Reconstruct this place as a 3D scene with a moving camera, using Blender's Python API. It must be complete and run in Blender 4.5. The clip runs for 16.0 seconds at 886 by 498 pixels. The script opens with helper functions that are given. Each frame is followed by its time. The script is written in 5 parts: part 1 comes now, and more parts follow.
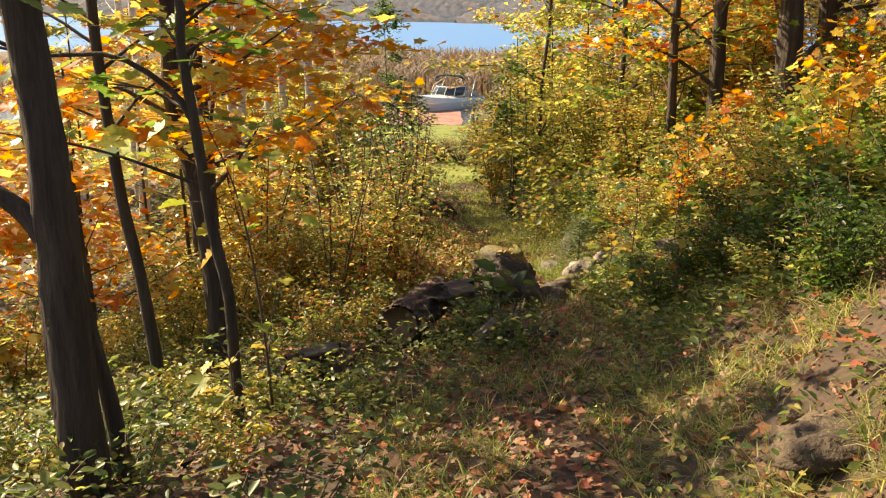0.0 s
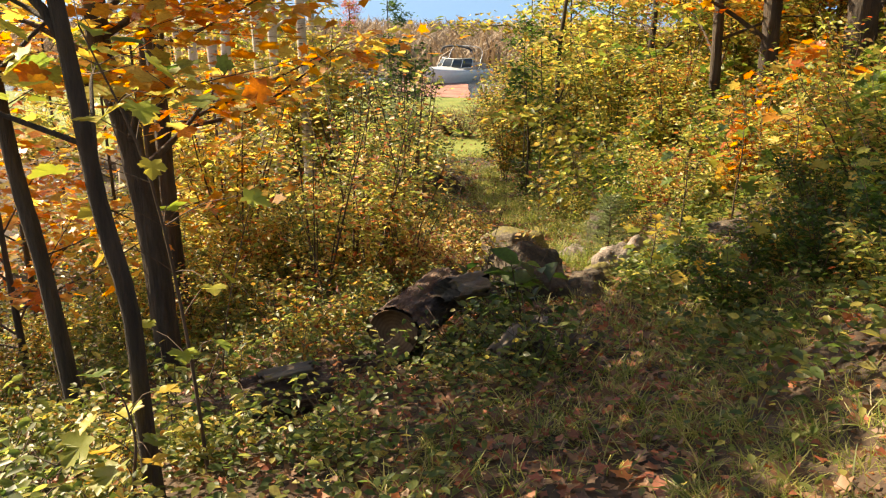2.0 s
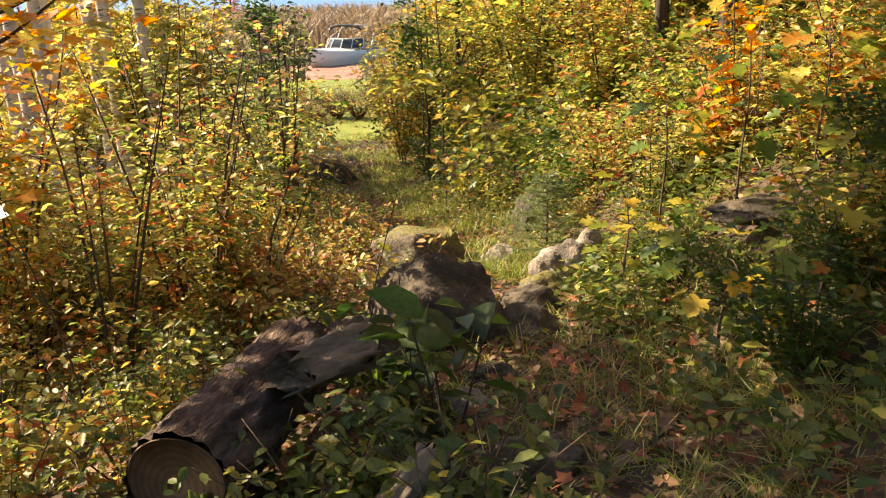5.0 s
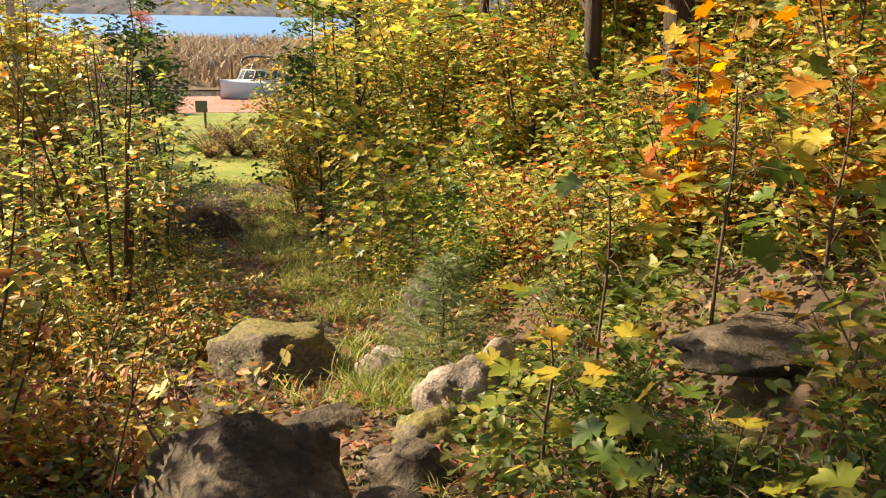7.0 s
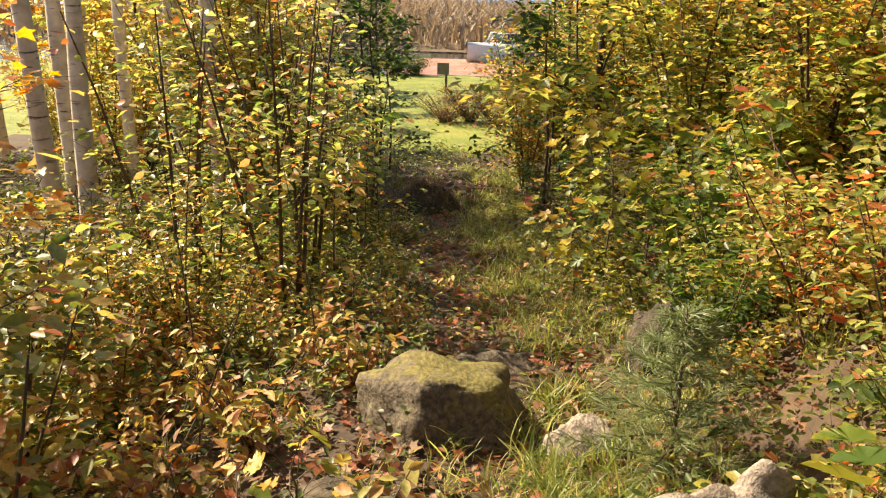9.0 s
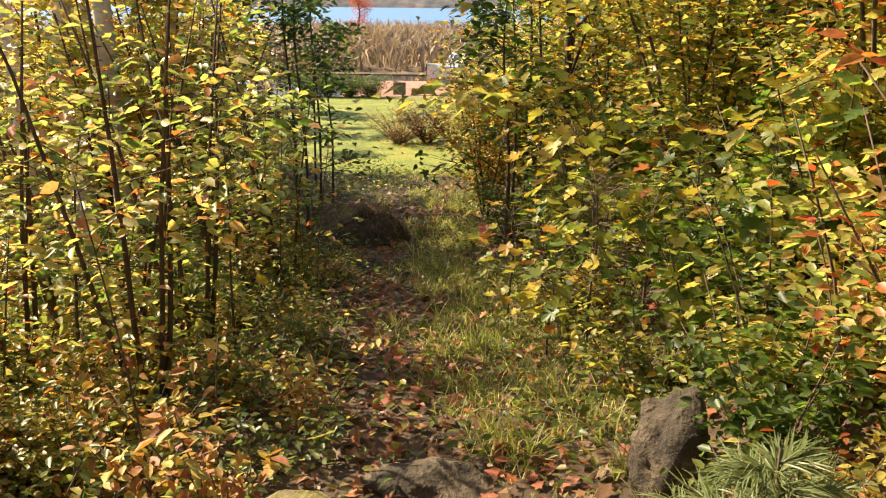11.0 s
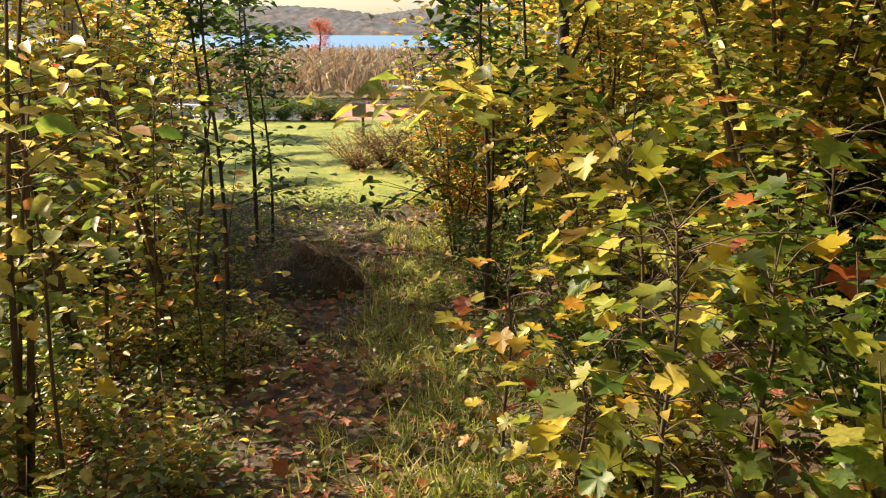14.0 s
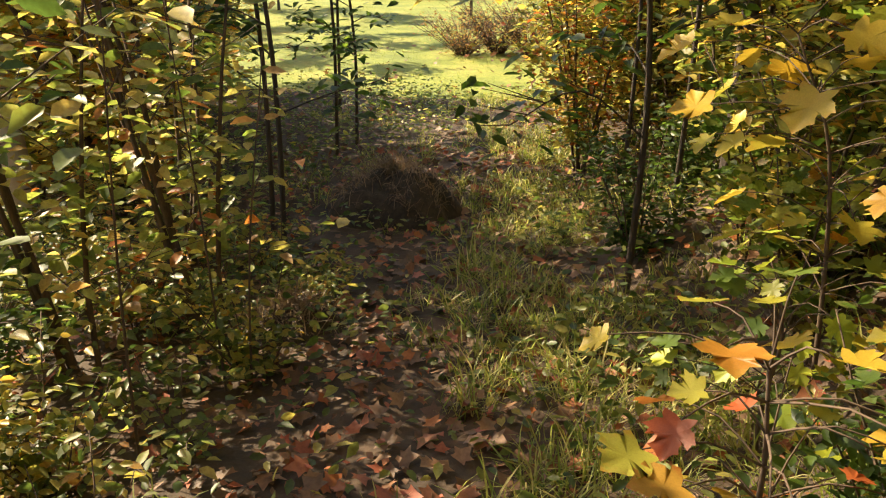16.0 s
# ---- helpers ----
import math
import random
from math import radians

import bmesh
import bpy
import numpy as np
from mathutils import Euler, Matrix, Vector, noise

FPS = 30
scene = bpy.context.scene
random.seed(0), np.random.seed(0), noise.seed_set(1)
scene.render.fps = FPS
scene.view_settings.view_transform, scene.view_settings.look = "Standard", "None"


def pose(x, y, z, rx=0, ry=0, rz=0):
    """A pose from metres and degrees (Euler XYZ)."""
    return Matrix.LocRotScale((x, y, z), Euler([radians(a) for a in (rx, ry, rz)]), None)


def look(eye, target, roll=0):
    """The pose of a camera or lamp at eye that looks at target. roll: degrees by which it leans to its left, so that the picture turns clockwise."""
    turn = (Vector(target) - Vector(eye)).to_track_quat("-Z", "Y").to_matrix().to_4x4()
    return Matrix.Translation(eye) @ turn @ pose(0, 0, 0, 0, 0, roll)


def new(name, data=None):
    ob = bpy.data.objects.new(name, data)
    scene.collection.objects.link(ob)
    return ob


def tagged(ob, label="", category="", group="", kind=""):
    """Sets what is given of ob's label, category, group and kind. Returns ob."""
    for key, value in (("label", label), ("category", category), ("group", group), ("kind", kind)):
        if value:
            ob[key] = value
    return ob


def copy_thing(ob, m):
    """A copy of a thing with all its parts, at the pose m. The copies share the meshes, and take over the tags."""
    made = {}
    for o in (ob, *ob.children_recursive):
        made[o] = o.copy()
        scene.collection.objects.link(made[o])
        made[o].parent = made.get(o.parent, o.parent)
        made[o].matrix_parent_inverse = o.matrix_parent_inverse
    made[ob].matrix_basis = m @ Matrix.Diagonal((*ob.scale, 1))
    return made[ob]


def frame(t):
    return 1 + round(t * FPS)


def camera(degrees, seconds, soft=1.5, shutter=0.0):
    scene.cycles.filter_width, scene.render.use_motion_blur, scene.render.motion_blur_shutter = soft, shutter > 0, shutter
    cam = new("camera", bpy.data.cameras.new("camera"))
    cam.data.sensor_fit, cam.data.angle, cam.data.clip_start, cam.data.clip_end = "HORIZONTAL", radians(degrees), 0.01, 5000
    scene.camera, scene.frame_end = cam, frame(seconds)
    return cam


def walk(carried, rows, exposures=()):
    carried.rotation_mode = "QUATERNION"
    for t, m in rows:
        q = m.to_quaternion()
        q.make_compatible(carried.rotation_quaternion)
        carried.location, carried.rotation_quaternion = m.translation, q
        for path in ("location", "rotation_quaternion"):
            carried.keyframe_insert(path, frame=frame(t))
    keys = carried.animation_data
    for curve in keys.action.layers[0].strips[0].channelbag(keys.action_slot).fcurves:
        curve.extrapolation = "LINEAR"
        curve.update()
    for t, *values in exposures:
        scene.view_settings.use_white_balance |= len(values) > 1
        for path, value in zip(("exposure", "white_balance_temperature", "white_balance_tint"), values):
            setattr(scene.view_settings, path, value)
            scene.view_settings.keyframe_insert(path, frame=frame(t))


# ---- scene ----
cam = camera(56.1, 16.0, 1.2)
PATH = [
    (0, (-0.059, 0.314, 1.269), (-0.044, 2.242, 0.737), 0.8),
    (0.5, (-0.07, 0.672, 1.178), (0.003, 2.576, 0.57), 0.7),
    (1, (-0.042, 1.038, 1.094), (-0.009, 2.941, 0.479), 0.5),
    (1.5, (-0.038, 1.446, 1.014), (-0.014, 3.365, 0.45), 0.8),
    (2, (-0.063, 1.807, 0.913), (-0.061, 3.719, 0.328), 0.9),
    (2.5, (-0.092, 2.207, 0.812), (-0.025, 4.104, 0.183), 0.6),
    (3, (-0.1, 2.643, 0.736), (0.054, 4.531, 0.094), 0.7),
    (3.2, (-0.1, 2.831, 0.662), (0.105, 4.706, -0.003), 0.6),
    (5.3, (0.285, 4.599, 0.314), (0.52, 6.488, -0.298), -1.8),
    (5.5, (0.339, 4.766, 0.308), (0.624, 6.649, -0.304), -1.5),
    (6, (0.512, 5.14, 0.275), (0.944, 7.002, -0.313), 0.3),
    (6.5, (0.632, 5.607, 0.232), (1.112, 7.46, -0.346), 1.1),
    (7, (0.787, 6.046, 0.198), (1.191, 7.929, -0.339), 0.9),
    (7.5, (0.911, 6.45, 0.145), (1.183, 8.342, -0.446), 1.5),
    (8, (1.001, 6.806, 0.115), (1.13, 8.675, -0.584), 2.0),
    (8.5, (1.046, 7.167, 0.088), (0.932, 9.039, -0.605), 2.0),
    (9, (1.05, 7.49, 0.049), (0.896, 9.385, -0.572), 1.4),
    (9.5, (1.029, 7.89, -0.039), (0.888, 9.808, -0.59), 1.3),
    (9.7, (1.007, 8.032, -0.073), (0.9, 9.951, -0.623), 1.7),
    (11.8, (1.272, 9.538, -0.374), (1.173, 11.445, -0.97), -0.1),
    (12, (1.284, 9.645, -0.373), (1.172, 11.545, -0.988), -0.6),
    (12.5, (1.22, 9.931, -0.441), (1.13, 11.837, -1.039), -2.0),
    (13, (1.204, 10.268, -0.469), (1.107, 12.192, -1.007), -2.0),
    (13.5, (1.215, 10.618, -0.532), (1.125, 12.553, -1.031), -0.5),
    (14, (1.131, 10.889, -0.628), (1.126, 12.825, -1.129), 0.2),
    (14.5, (1.143, 11.329, -0.7), (1.05, 13.246, -1.261), 0.4),
    (15, (1.119, 11.747, -0.723), (0.916, 13.632, -1.36), -1.1),
    (15.5, (1.047, 12.115, -0.739), (0.833, 13.976, -1.441), -0.2),
    (16, (1.003, 12.546, -0.826), (0.76, 14.379, -1.589), 0.2),
]
walk(cam, [(t, look(eye, target, roll)) for t, eye, target, roll in PATH], [(0.0, 1.32, 7000, 10), (3.0, 1.5, 7000, 10), (5.5, 1.55, 7000, 10), (7.5, 1.38, 7000, 10), (9.5, 1.45, 7000, 10), (14.0, 1.45, 7000, 10), (15.0, 1.42, 7000, 10), (16.0, 1.68, 7000, 10)])

# world: low autumn sun from the left and slightly ahead, clear sky
SUN_EL, SUN_AZ = 36.0, -62.0     # azimuth in degrees from straight ahead, to the left
world = bpy.data.worlds.new("sky")
scene.world = world
world.use_nodes = True
wn = world.node_tree
sky = wn.nodes.new("ShaderNodeTexSky")
sky.sky_type, sky.sun_disc = "NISHITA", False
sky.sun_elevation, sky.sun_rotation = radians(SUN_EL), radians(SUN_AZ)
sky.dust_density, sky.air_density = 1.5, 1.0
wn.nodes["Background"].inputs[1].default_value = 0.07
wn.links.new(sky.outputs[0], wn.nodes["Background"].inputs[0])
sun_dir = Vector((math.sin(radians(SUN_AZ)) * math.cos(radians(SUN_EL)), math.cos(radians(SUN_AZ)) * math.cos(radians(SUN_EL)), math.sin(radians(SUN_EL))))
sun = new("sun", bpy.data.lights.new("sun", "SUN"))
sun.data.energy, sun.data.angle, sun.data.color = 5.0, radians(0.6), (1.0, 0.84, 0.6)
sun.matrix_world = look((-30, 20, 30), Vector((-30, 20, 30)) - sun_dir)

rng = np.random.default_rng(7)


# ---- materials ----
def material(name):
    m = bpy.data.materials.new(name)
    m.use_nodes = True
    return m, m.node_tree.nodes, m.node_tree.links, m.node_tree.nodes["Principled BSDF"]


def ramp(nodes, stops):
    r = nodes.new("ShaderNodeValToRGB")
    while len(r.color_ramp.elements) < len(stops):
        r.color_ramp.elements.new(0.5)
    for e, (p, c) in zip(r.color_ramp.elements, stops):
        e.position, e.color = p, (*c, 1)
    return r


def noise_node(nodes, links, scale, detail=4, coord="Object", rough=0.6, stretch=None):
    tc = nodes.new("ShaderNodeTexCoord")
    n = nodes.new("ShaderNodeTexNoise")
    n.inputs["Scale"].default_value, n.inputs["Detail"].default_value, n.inputs["Roughness"].default_value = scale, detail, rough
    if stretch:
        mp = nodes.new("ShaderNodeMapping")
        mp.inputs["Scale"].default_value = stretch
        links.new(tc.outputs[coord], mp.inputs[0])
        links.new(mp.outputs[0], n.inputs[0])
    else:
        links.new(tc.outputs[coord], n.inputs[0])
    return n


def mixc(nodes, links, fac, a, b, mode="MIX"):
    m = nodes.new("ShaderNodeMix")
    m.data_type, m.blend_type = "RGBA", mode
    for s, v in ((m.inputs[0], fac), (m.inputs[6], a), (m.inputs[7], b)):
        if isinstance(v, bpy.types.NodeSocket):
            links.new(v, s)
        elif isinstance(v, tuple):
            s.default_value = (*v, 1)
        else:
            s.default_value = v
    return m.outputs[2]


def leaf_material(name, stops, gloss=0.42, through_light=0.54):
    """Leaf: colour by leaf and by plant, veins and spots, light shining through."""
    m, n, l, b = material(name)
    geo, info, add = n.new("ShaderNodeNewGeometry"), n.new("ShaderNodeObjectInfo"), n.new("ShaderNodeMath")
    add.operation = "MULTIPLY_ADD"
    l.new(info.outputs["Random"], add.inputs[0])
    add.inputs[1].default_value = 0.22
    sub = n.new("ShaderNodeMath")
    sub.operation = "MULTIPLY_ADD"
    l.new(geo.outputs["Random Per Island"], sub.inputs[0])
    sub.inputs[1].default_value, sub.inputs[2].default_value = 0.78, 0.0
    l.new(sub.outputs[0], add.inputs[2])
    r = ramp(n, stops)
    l.new(add.outputs[0], r.inputs[0])
    spots = noise_node(n, l, 60, 3)
    sr = ramp(n, [(0.35, (0.62, 0.55, 0.5)), (0.6, (1, 1, 1))])
    l.new(spots.outputs[0], sr.inputs[0])
    col = mixc(n, l, 0.7, r.outputs[0], sr.outputs[0], "MULTIPLY")
    l.new(col, b.inputs["Base Color"])
    b.inputs["Roughness"].default_value, b.inputs["Specular IOR Level"].default_value = gloss, 0.5
    tr, mx = n.new("ShaderNodeBsdfTranslucent"), n.new("ShaderNodeMixShader")
    hs = n.new("ShaderNodeHueSaturation")
    hs.inputs["Saturation"].default_value, hs.inputs["Value"].default_value = 1.08, 1.75
    l.new(col, hs.inputs["Color"])
    l.new(hs.outputs[0], tr.inputs[0])
    mx.inputs[0].default_value = through_light
    l.new(b.outputs[0], mx.inputs[1])
    l.new(tr.outputs[0], mx.inputs[2])
    l.new(mx.outputs[0], n["Material Output"].inputs[0])
    return m


GREEN, LIME, YELLOW, GOLD, ORANGE, RED, BROWN = (0.06, 0.1, 0.022), (0.25, 0.3, 0.065), (0.5, 0.43, 0.12), (0.52, 0.34, 0.085), (0.52, 0.18, 0.035), (0.35, 0.05, 0.025), (0.17, 0.085, 0.035)
M_SHRUB = leaf_material("shrub_leaf", [(0.0, GREEN), (0.18, (0.1, 0.14, 0.032)), (0.38, (0.2, 0.23, 0.055)), (0.54, (0.38, 0.36, 0.1)), (0.68, YELLOW), (0.78, GOLD), (0.86, (0.42, 0.2, 0.07)), (0.93, (0.3, 0.07, 0.03)), (1.0, BROWN)])
M_YELLOW = leaf_material("yellow_leaf", [(0.0, (0.15, 0.2, 0.04)), (0.2, LIME), (0.4, (0.42, 0.39, 0.1)), (0.6, YELLOW), (0.8, GOLD), (0.92, ORANGE), (1.0, BROWN)], 0.42, 0.58)
M_BANK = leaf_material("bank_shrub_leaf", [(0.0, (0.06, 0.11, 0.028)), (0.22, (0.14, 0.2, 0.045)), (0.42, (0.3, 0.34, 0.085)), (0.58, (0.44, 0.42, 0.13)), (0.7, YELLOW), (0.79, (0.5, 0.33, 0.14)), (0.88, (0.5, 0.2, 0.07)), (0.95, (0.4, 0.1, 0.05)), (1.0, (0.2, 0.07, 0.04))])
M_MAPLE = leaf_material("maple_leaf", [(0.0, (0.06, 0.12, 0.025)), (0.35, (0.13, 0.21, 0.04)), (0.58, LIME), (0.78, (0.4, 0.39, 0.08)), (0.92, YELLOW), (1.0, ORANGE)])
M_ORANGE = leaf_material("orange_leaf", [(0.0, LIME), (0.2, YELLOW), (0.5, (0.54, 0.28, 0.04)), (0.85, ORANGE), (1.0, RED)], 0.36, 0.6)
M_GREEN = leaf_material("green_leaf", [(0.0, (0.025, 0.06, 0.015)), (0.5, GREEN), (0.85, (0.1, 0.17, 0.03)), (1.0, LIME)])
M_HERB = leaf_material("herb_leaf", [(0.0, (0.05, 0.09, 0.025)), (0.4, (0.11, 0.16, 0.04)), (0.7, (0.23, 0.26, 0.075)), (0.9, YELLOW), (1.0, BROWN)])
M_BROWN = leaf_material("dry_leaf", [(0.0, LIME), (0.25, YELLOW), (0.5, (0.44, 0.24, 0.07)), (0.75, (0.32, 0.13, 0.05)), (1.0, BROWN)], 0.6, 0.25)
M_LITTER = leaf_material("fallen_leaf", [(0.0, (0.1, 0.055, 0.03)), (0.3, (0.19, 0.105, 0.055)), (0.55, (0.28, 0.15, 0.075)), (0.75, (0.32, 0.085, 0.045)), (0.88, (0.4, 0.14, 0.035)), (0.95, ORANGE), (1.0, YELLOW)], 0.6, 0.12)
M_GRASS = leaf_material("grass_blade", [(0.0, (0.09, 0.15, 0.028)), (0.4, (0.2, 0.26, 0.05)), (0.75, (0.38, 0.38, 0.12)), (1.0, (0.52, 0.46, 0.23))], 0.5, 0.52)
M_LAWNGRASS = leaf_material("lawn_blade", [(0.0, (0.1, 0.17, 0.02)), (0.6, (0.17, 0.25, 0.03)), (1.0, (0.3, 0.32, 0.06))], 0.5, 0.35)
M_REED = leaf_material("reed_blade", [(0.0, (0.14, 0.09, 0.055)), (0.5, (0.26, 0.185, 0.115)), (1.0, (0.38, 0.3, 0.2))], 0.6, 0.25)


def broad_leaf(name, stops, edge):
    """A large single leaf: body colour by leaf, another colour towards the lobes, pale veins."""
    m, n, l, b = material(name)
    info = n.new("ShaderNodeObjectInfo")
    r = ramp(n, stops)
    l.new(info.outputs["Random"], r.inputs[0])
    tc, dist = n.new("ShaderNodeTexCoord"), n.new("ShaderNodeVectorMath")
    dist.operation = "DISTANCE"
    l.new(tc.outputs["Object"], dist.inputs[0])
    dist.inputs[1].default_value = (0, 0.35, 0)
    nz = noise_node(n, l, 5, 4)
    ad = n.new("ShaderNodeMath")
    ad.operation = "MULTIPLY"
    l.new(dist.outputs["Value"], ad.inputs[0])
    l.new(nz.outputs[0], ad.inputs[1])
    er = ramp(n, [(0.2, (0, 0, 0)), (0.42, (1, 1, 1))])
    l.new(ad.outputs[0], er.inputs[0])
    c1 = mixc(n, l, er.outputs[0], r.outputs[0], edge)
    fine = noise_node(n, l, 28, 4)
    fr = ramp(n, [(0.35, (0.7, 0.65, 0.6)), (0.6, (1.1, 1.1, 1.1))])
    l.new(fine.outputs[0], fr.inputs[0])
    col = mixc(n, l, 0.35, c1, fr.outputs[0], "MULTIPLY")
    l.new(col, b.inputs["Base Color"])
    b.inputs["Roughness"].default_value = 0.45
    bp = n.new("ShaderNodeBump")
    bp.inputs["Strength"].default_value, bp.inputs["Distance"].default_value = 0.06, 0.01
    l.new(fine.outputs[0], bp.inputs["Height"])
    l.new(bp.outputs[0], b.inputs["Normal"])
    tr, mx = n.new("ShaderNodeBsdfTranslucent"), n.new("ShaderNodeMixShader")
    l.new(col, tr.inputs[0])
    mx.inputs[0].default_value = 0.45
    l.new(b.outputs[0], mx.inputs[1])
    l.new(tr.outputs[0], mx.inputs[2])
    l.new(mx.outputs[0], n["Material Output"].inputs[0])
    return m


M_BIGGREEN = broad_leaf("broad_green_leaf", [(0, (0.07, 0.13, 0.025)), (0.6, (0.13, 0.2, 0.03)), (1, (0.3, 0.3, 0.04))], (0.2, 0.22, 0.03))
M_BIGLIME = broad_leaf("broad_lime_leaf", [(0, (0.28, 0.38, 0.04)), (0.6, (0.42, 0.46, 0.05)), (1, (0.55, 0.46, 0.06))], (0.5, 0.45, 0.06))
M_BIGYELLOW = broad_leaf("broad_yellow_leaf", [(0, (0.4, 0.4, 0.06)), (0.6, (0.6, 0.47, 0.06)), (1, (0.6, 0.36, 0.04))], (0.6, 0.32, 0.05))
M_BIGORANGE = broad_leaf("broad_orange_leaf", [(0, (0.45, 0.32, 0.05)), (0.4, (0.5, 0.2, 0.04)), (0.8, (0.4, 0.09, 0.03)), (1, (0.2, 0.05, 0.02))], (0.45, 0.12, 0.03))
M_BIGMIX = broad_leaf("broad_turning_leaf", [(0, (0.1, 0.17, 0.03)), (0.45, (0.3, 0.32, 0.04)), (0.8, (0.55, 0.42, 0.05)), (1, (0.5, 0.2, 0.03))], (0.45, 0.36, 0.05))
M_NEEDLE = leaf_material("spruce_needle", [(0.0, (0.09, 0.14, 0.05)), (1.0, (0.24, 0.28, 0.11))], 0.5, 0.2)


def rough_material(name, stops, scale, bump=0.5, dist=0.02, rough=0.85, stretch=None, fine=6.0):
    """Two scales of noise for colour, and relief."""
    m, n, l, b = material(name)
    a = noise_node(n, l, scale, 6, stretch=stretch)
    f = noise_node(n, l, scale * fine, 5, stretch=stretch)
    r = ramp(n, stops)
    l.new(a.outputs[0], r.inputs[0])
    fr = ramp(n, [(0.3, (0.55, 0.55, 0.55)), (0.7, (1.25, 1.25, 1.25))])
    l.new(f.outputs[0], fr.inputs[0])
    l.new(mixc(n, l, 0.75, r.outputs[0], fr.outputs[0], "MULTIPLY"), b.inputs["Base Color"])
    b.inputs["Roughness"].default_value = rough
    bp = n.new("ShaderNodeBump")
    bp.inputs["Strength"].default_value, bp.inputs["Distance"].default_value = bump, dist
    l.new(mixc(n, l, 0.4, a.outputs[0], f.outputs[0]), bp.inputs["Height"])
    l.new(bp.outputs[0], b.inputs["Normal"])
    return m


M_SOIL = rough_material("soil", [(0.3, (0.03, 0.02, 0.012)), (0.55, (0.075, 0.045, 0.025)), (0.75, (0.12, 0.07, 0.035))], 3.0, 0.9, 0.03)
M_LAWN = rough_material("lawn_turf", [(0.3, (0.12, 0.16, 0.02)), (0.5, (0.2, 0.24, 0.03)), (0.72, (0.32, 0.3, 0.06))], 1.2, 0.6, 0.03, fine=14)
M_MARSH = rough_material("marsh_ground", [(0.3, (0.07, 0.045, 0.025)), (0.7, (0.2, 0.13, 0.07))], 0.6, 0.6, 0.1)
M_BARK = rough_material("grey_brown_bark", [(0.3, (0.035, 0.026, 0.02)), (0.6, (0.085, 0.062, 0.045)), (0.8, (0.14, 0.11, 0.08))], 14.0, 1.0, 0.05, stretch=(1, 1, 0.12))
M_TWIG = rough_material("twig_bark", [(0.3, (0.06, 0.04, 0.028)), (0.7, (0.15, 0.1, 0.065))], 30.0, 0.4, 0.004, stretch=(1, 1, 0.3))
M_LOGBARK = rough_material("log_bark", [(0.3, (0.03, 0.018, 0.013)), (0.5, (0.1, 0.06, 0.045)), (0.72, (0.26, 0.18, 0.14))], 16.0, 1.0, 0.06, stretch=(0.25, 1, 1))
M_ROCK = rough_material("granite", [(0.3, (0.022, 0.018, 0.013)), (0.48, (0.066, 0.05, 0.034)), (0.6, (0.13, 0.1, 0.07)), (0.75, (0.27, 0.22, 0.165))], 7.0, 1.0, 0.05, fine=7)
M_PALEROCK = rough_material("pale_granite", [(0.3, (0.1, 0.08, 0.065)), (0.5, (0.3, 0.25, 0.21)), (0.72, (0.5, 0.44, 0.38))], 6.0, 1.0, 0.04, fine=8)
M_EARTHROCK = rough_material("leaf_stained_rock", [(0.3, (0.04, 0.028, 0.018)), (0.55, (0.11, 0.075, 0.045)), (0.75, (0.2, 0.14, 0.08))], 6.0, 1.0, 0.04, fine=8)
M_MOUND = rough_material("dark_earth", [(0.3, (0.03, 0.022, 0.014)), (0.7, (0.09, 0.062, 0.04))], 12.0, 1.0, 0.03)


def mossy_rock():
    m, n, l, b = material("mossy_granite")
    a = noise_node(n, l, 4.0, 6)
    f = noise_node(n, l, 40.0, 5)
    geo, sep = n.new("ShaderNodeNewGeometry"), n.new("ShaderNodeSeparateXYZ")
    l.new(geo.outputs["Normal"], sep.inputs[0])
    ad = n.new("ShaderNodeMath")
    ad.operation = "MULTIPLY_ADD"
    l.new(sep.outputs[2], ad.inputs[0])
    ad.inputs[1].default_value = 0.35
    l.new(a.outputs[0], ad.inputs[2])
    k = ramp(n, [(0.68, (0, 0, 0)), (0.8, (1, 1, 1))])
    l.new(ad.outputs[0], k.inputs[0])
    stone = ramp(n, [(0.3, (0.04, 0.032, 0.024)), (0.7, (0.2, 0.165, 0.12))])
    moss = ramp(n, [(0.3, (0.06, 0.06, 0.018)), (0.7, (0.24, 0.2, 0.055))])
    l.new(f.outputs[0], stone.inputs[0])
    l.new(f.outputs[0], moss.inputs[0])
    l.new(mixc(n, l, k.outputs[0], stone.outputs[0], moss.outputs[0]), b.inputs["Base Color"])
    b.inputs["Roughness"].default_value = 0.9
    bp = n.new("ShaderNodeBump")
    bp.inputs["Strength"].default_value, bp.inputs["Distance"].default_value = 0.8, 0.02
    l.new(f.outputs[0], bp.inputs["Height"])
    l.new(bp.outputs[0], b.inputs["Normal"])
    return m


M_MOSSROCK = mossy_rock()


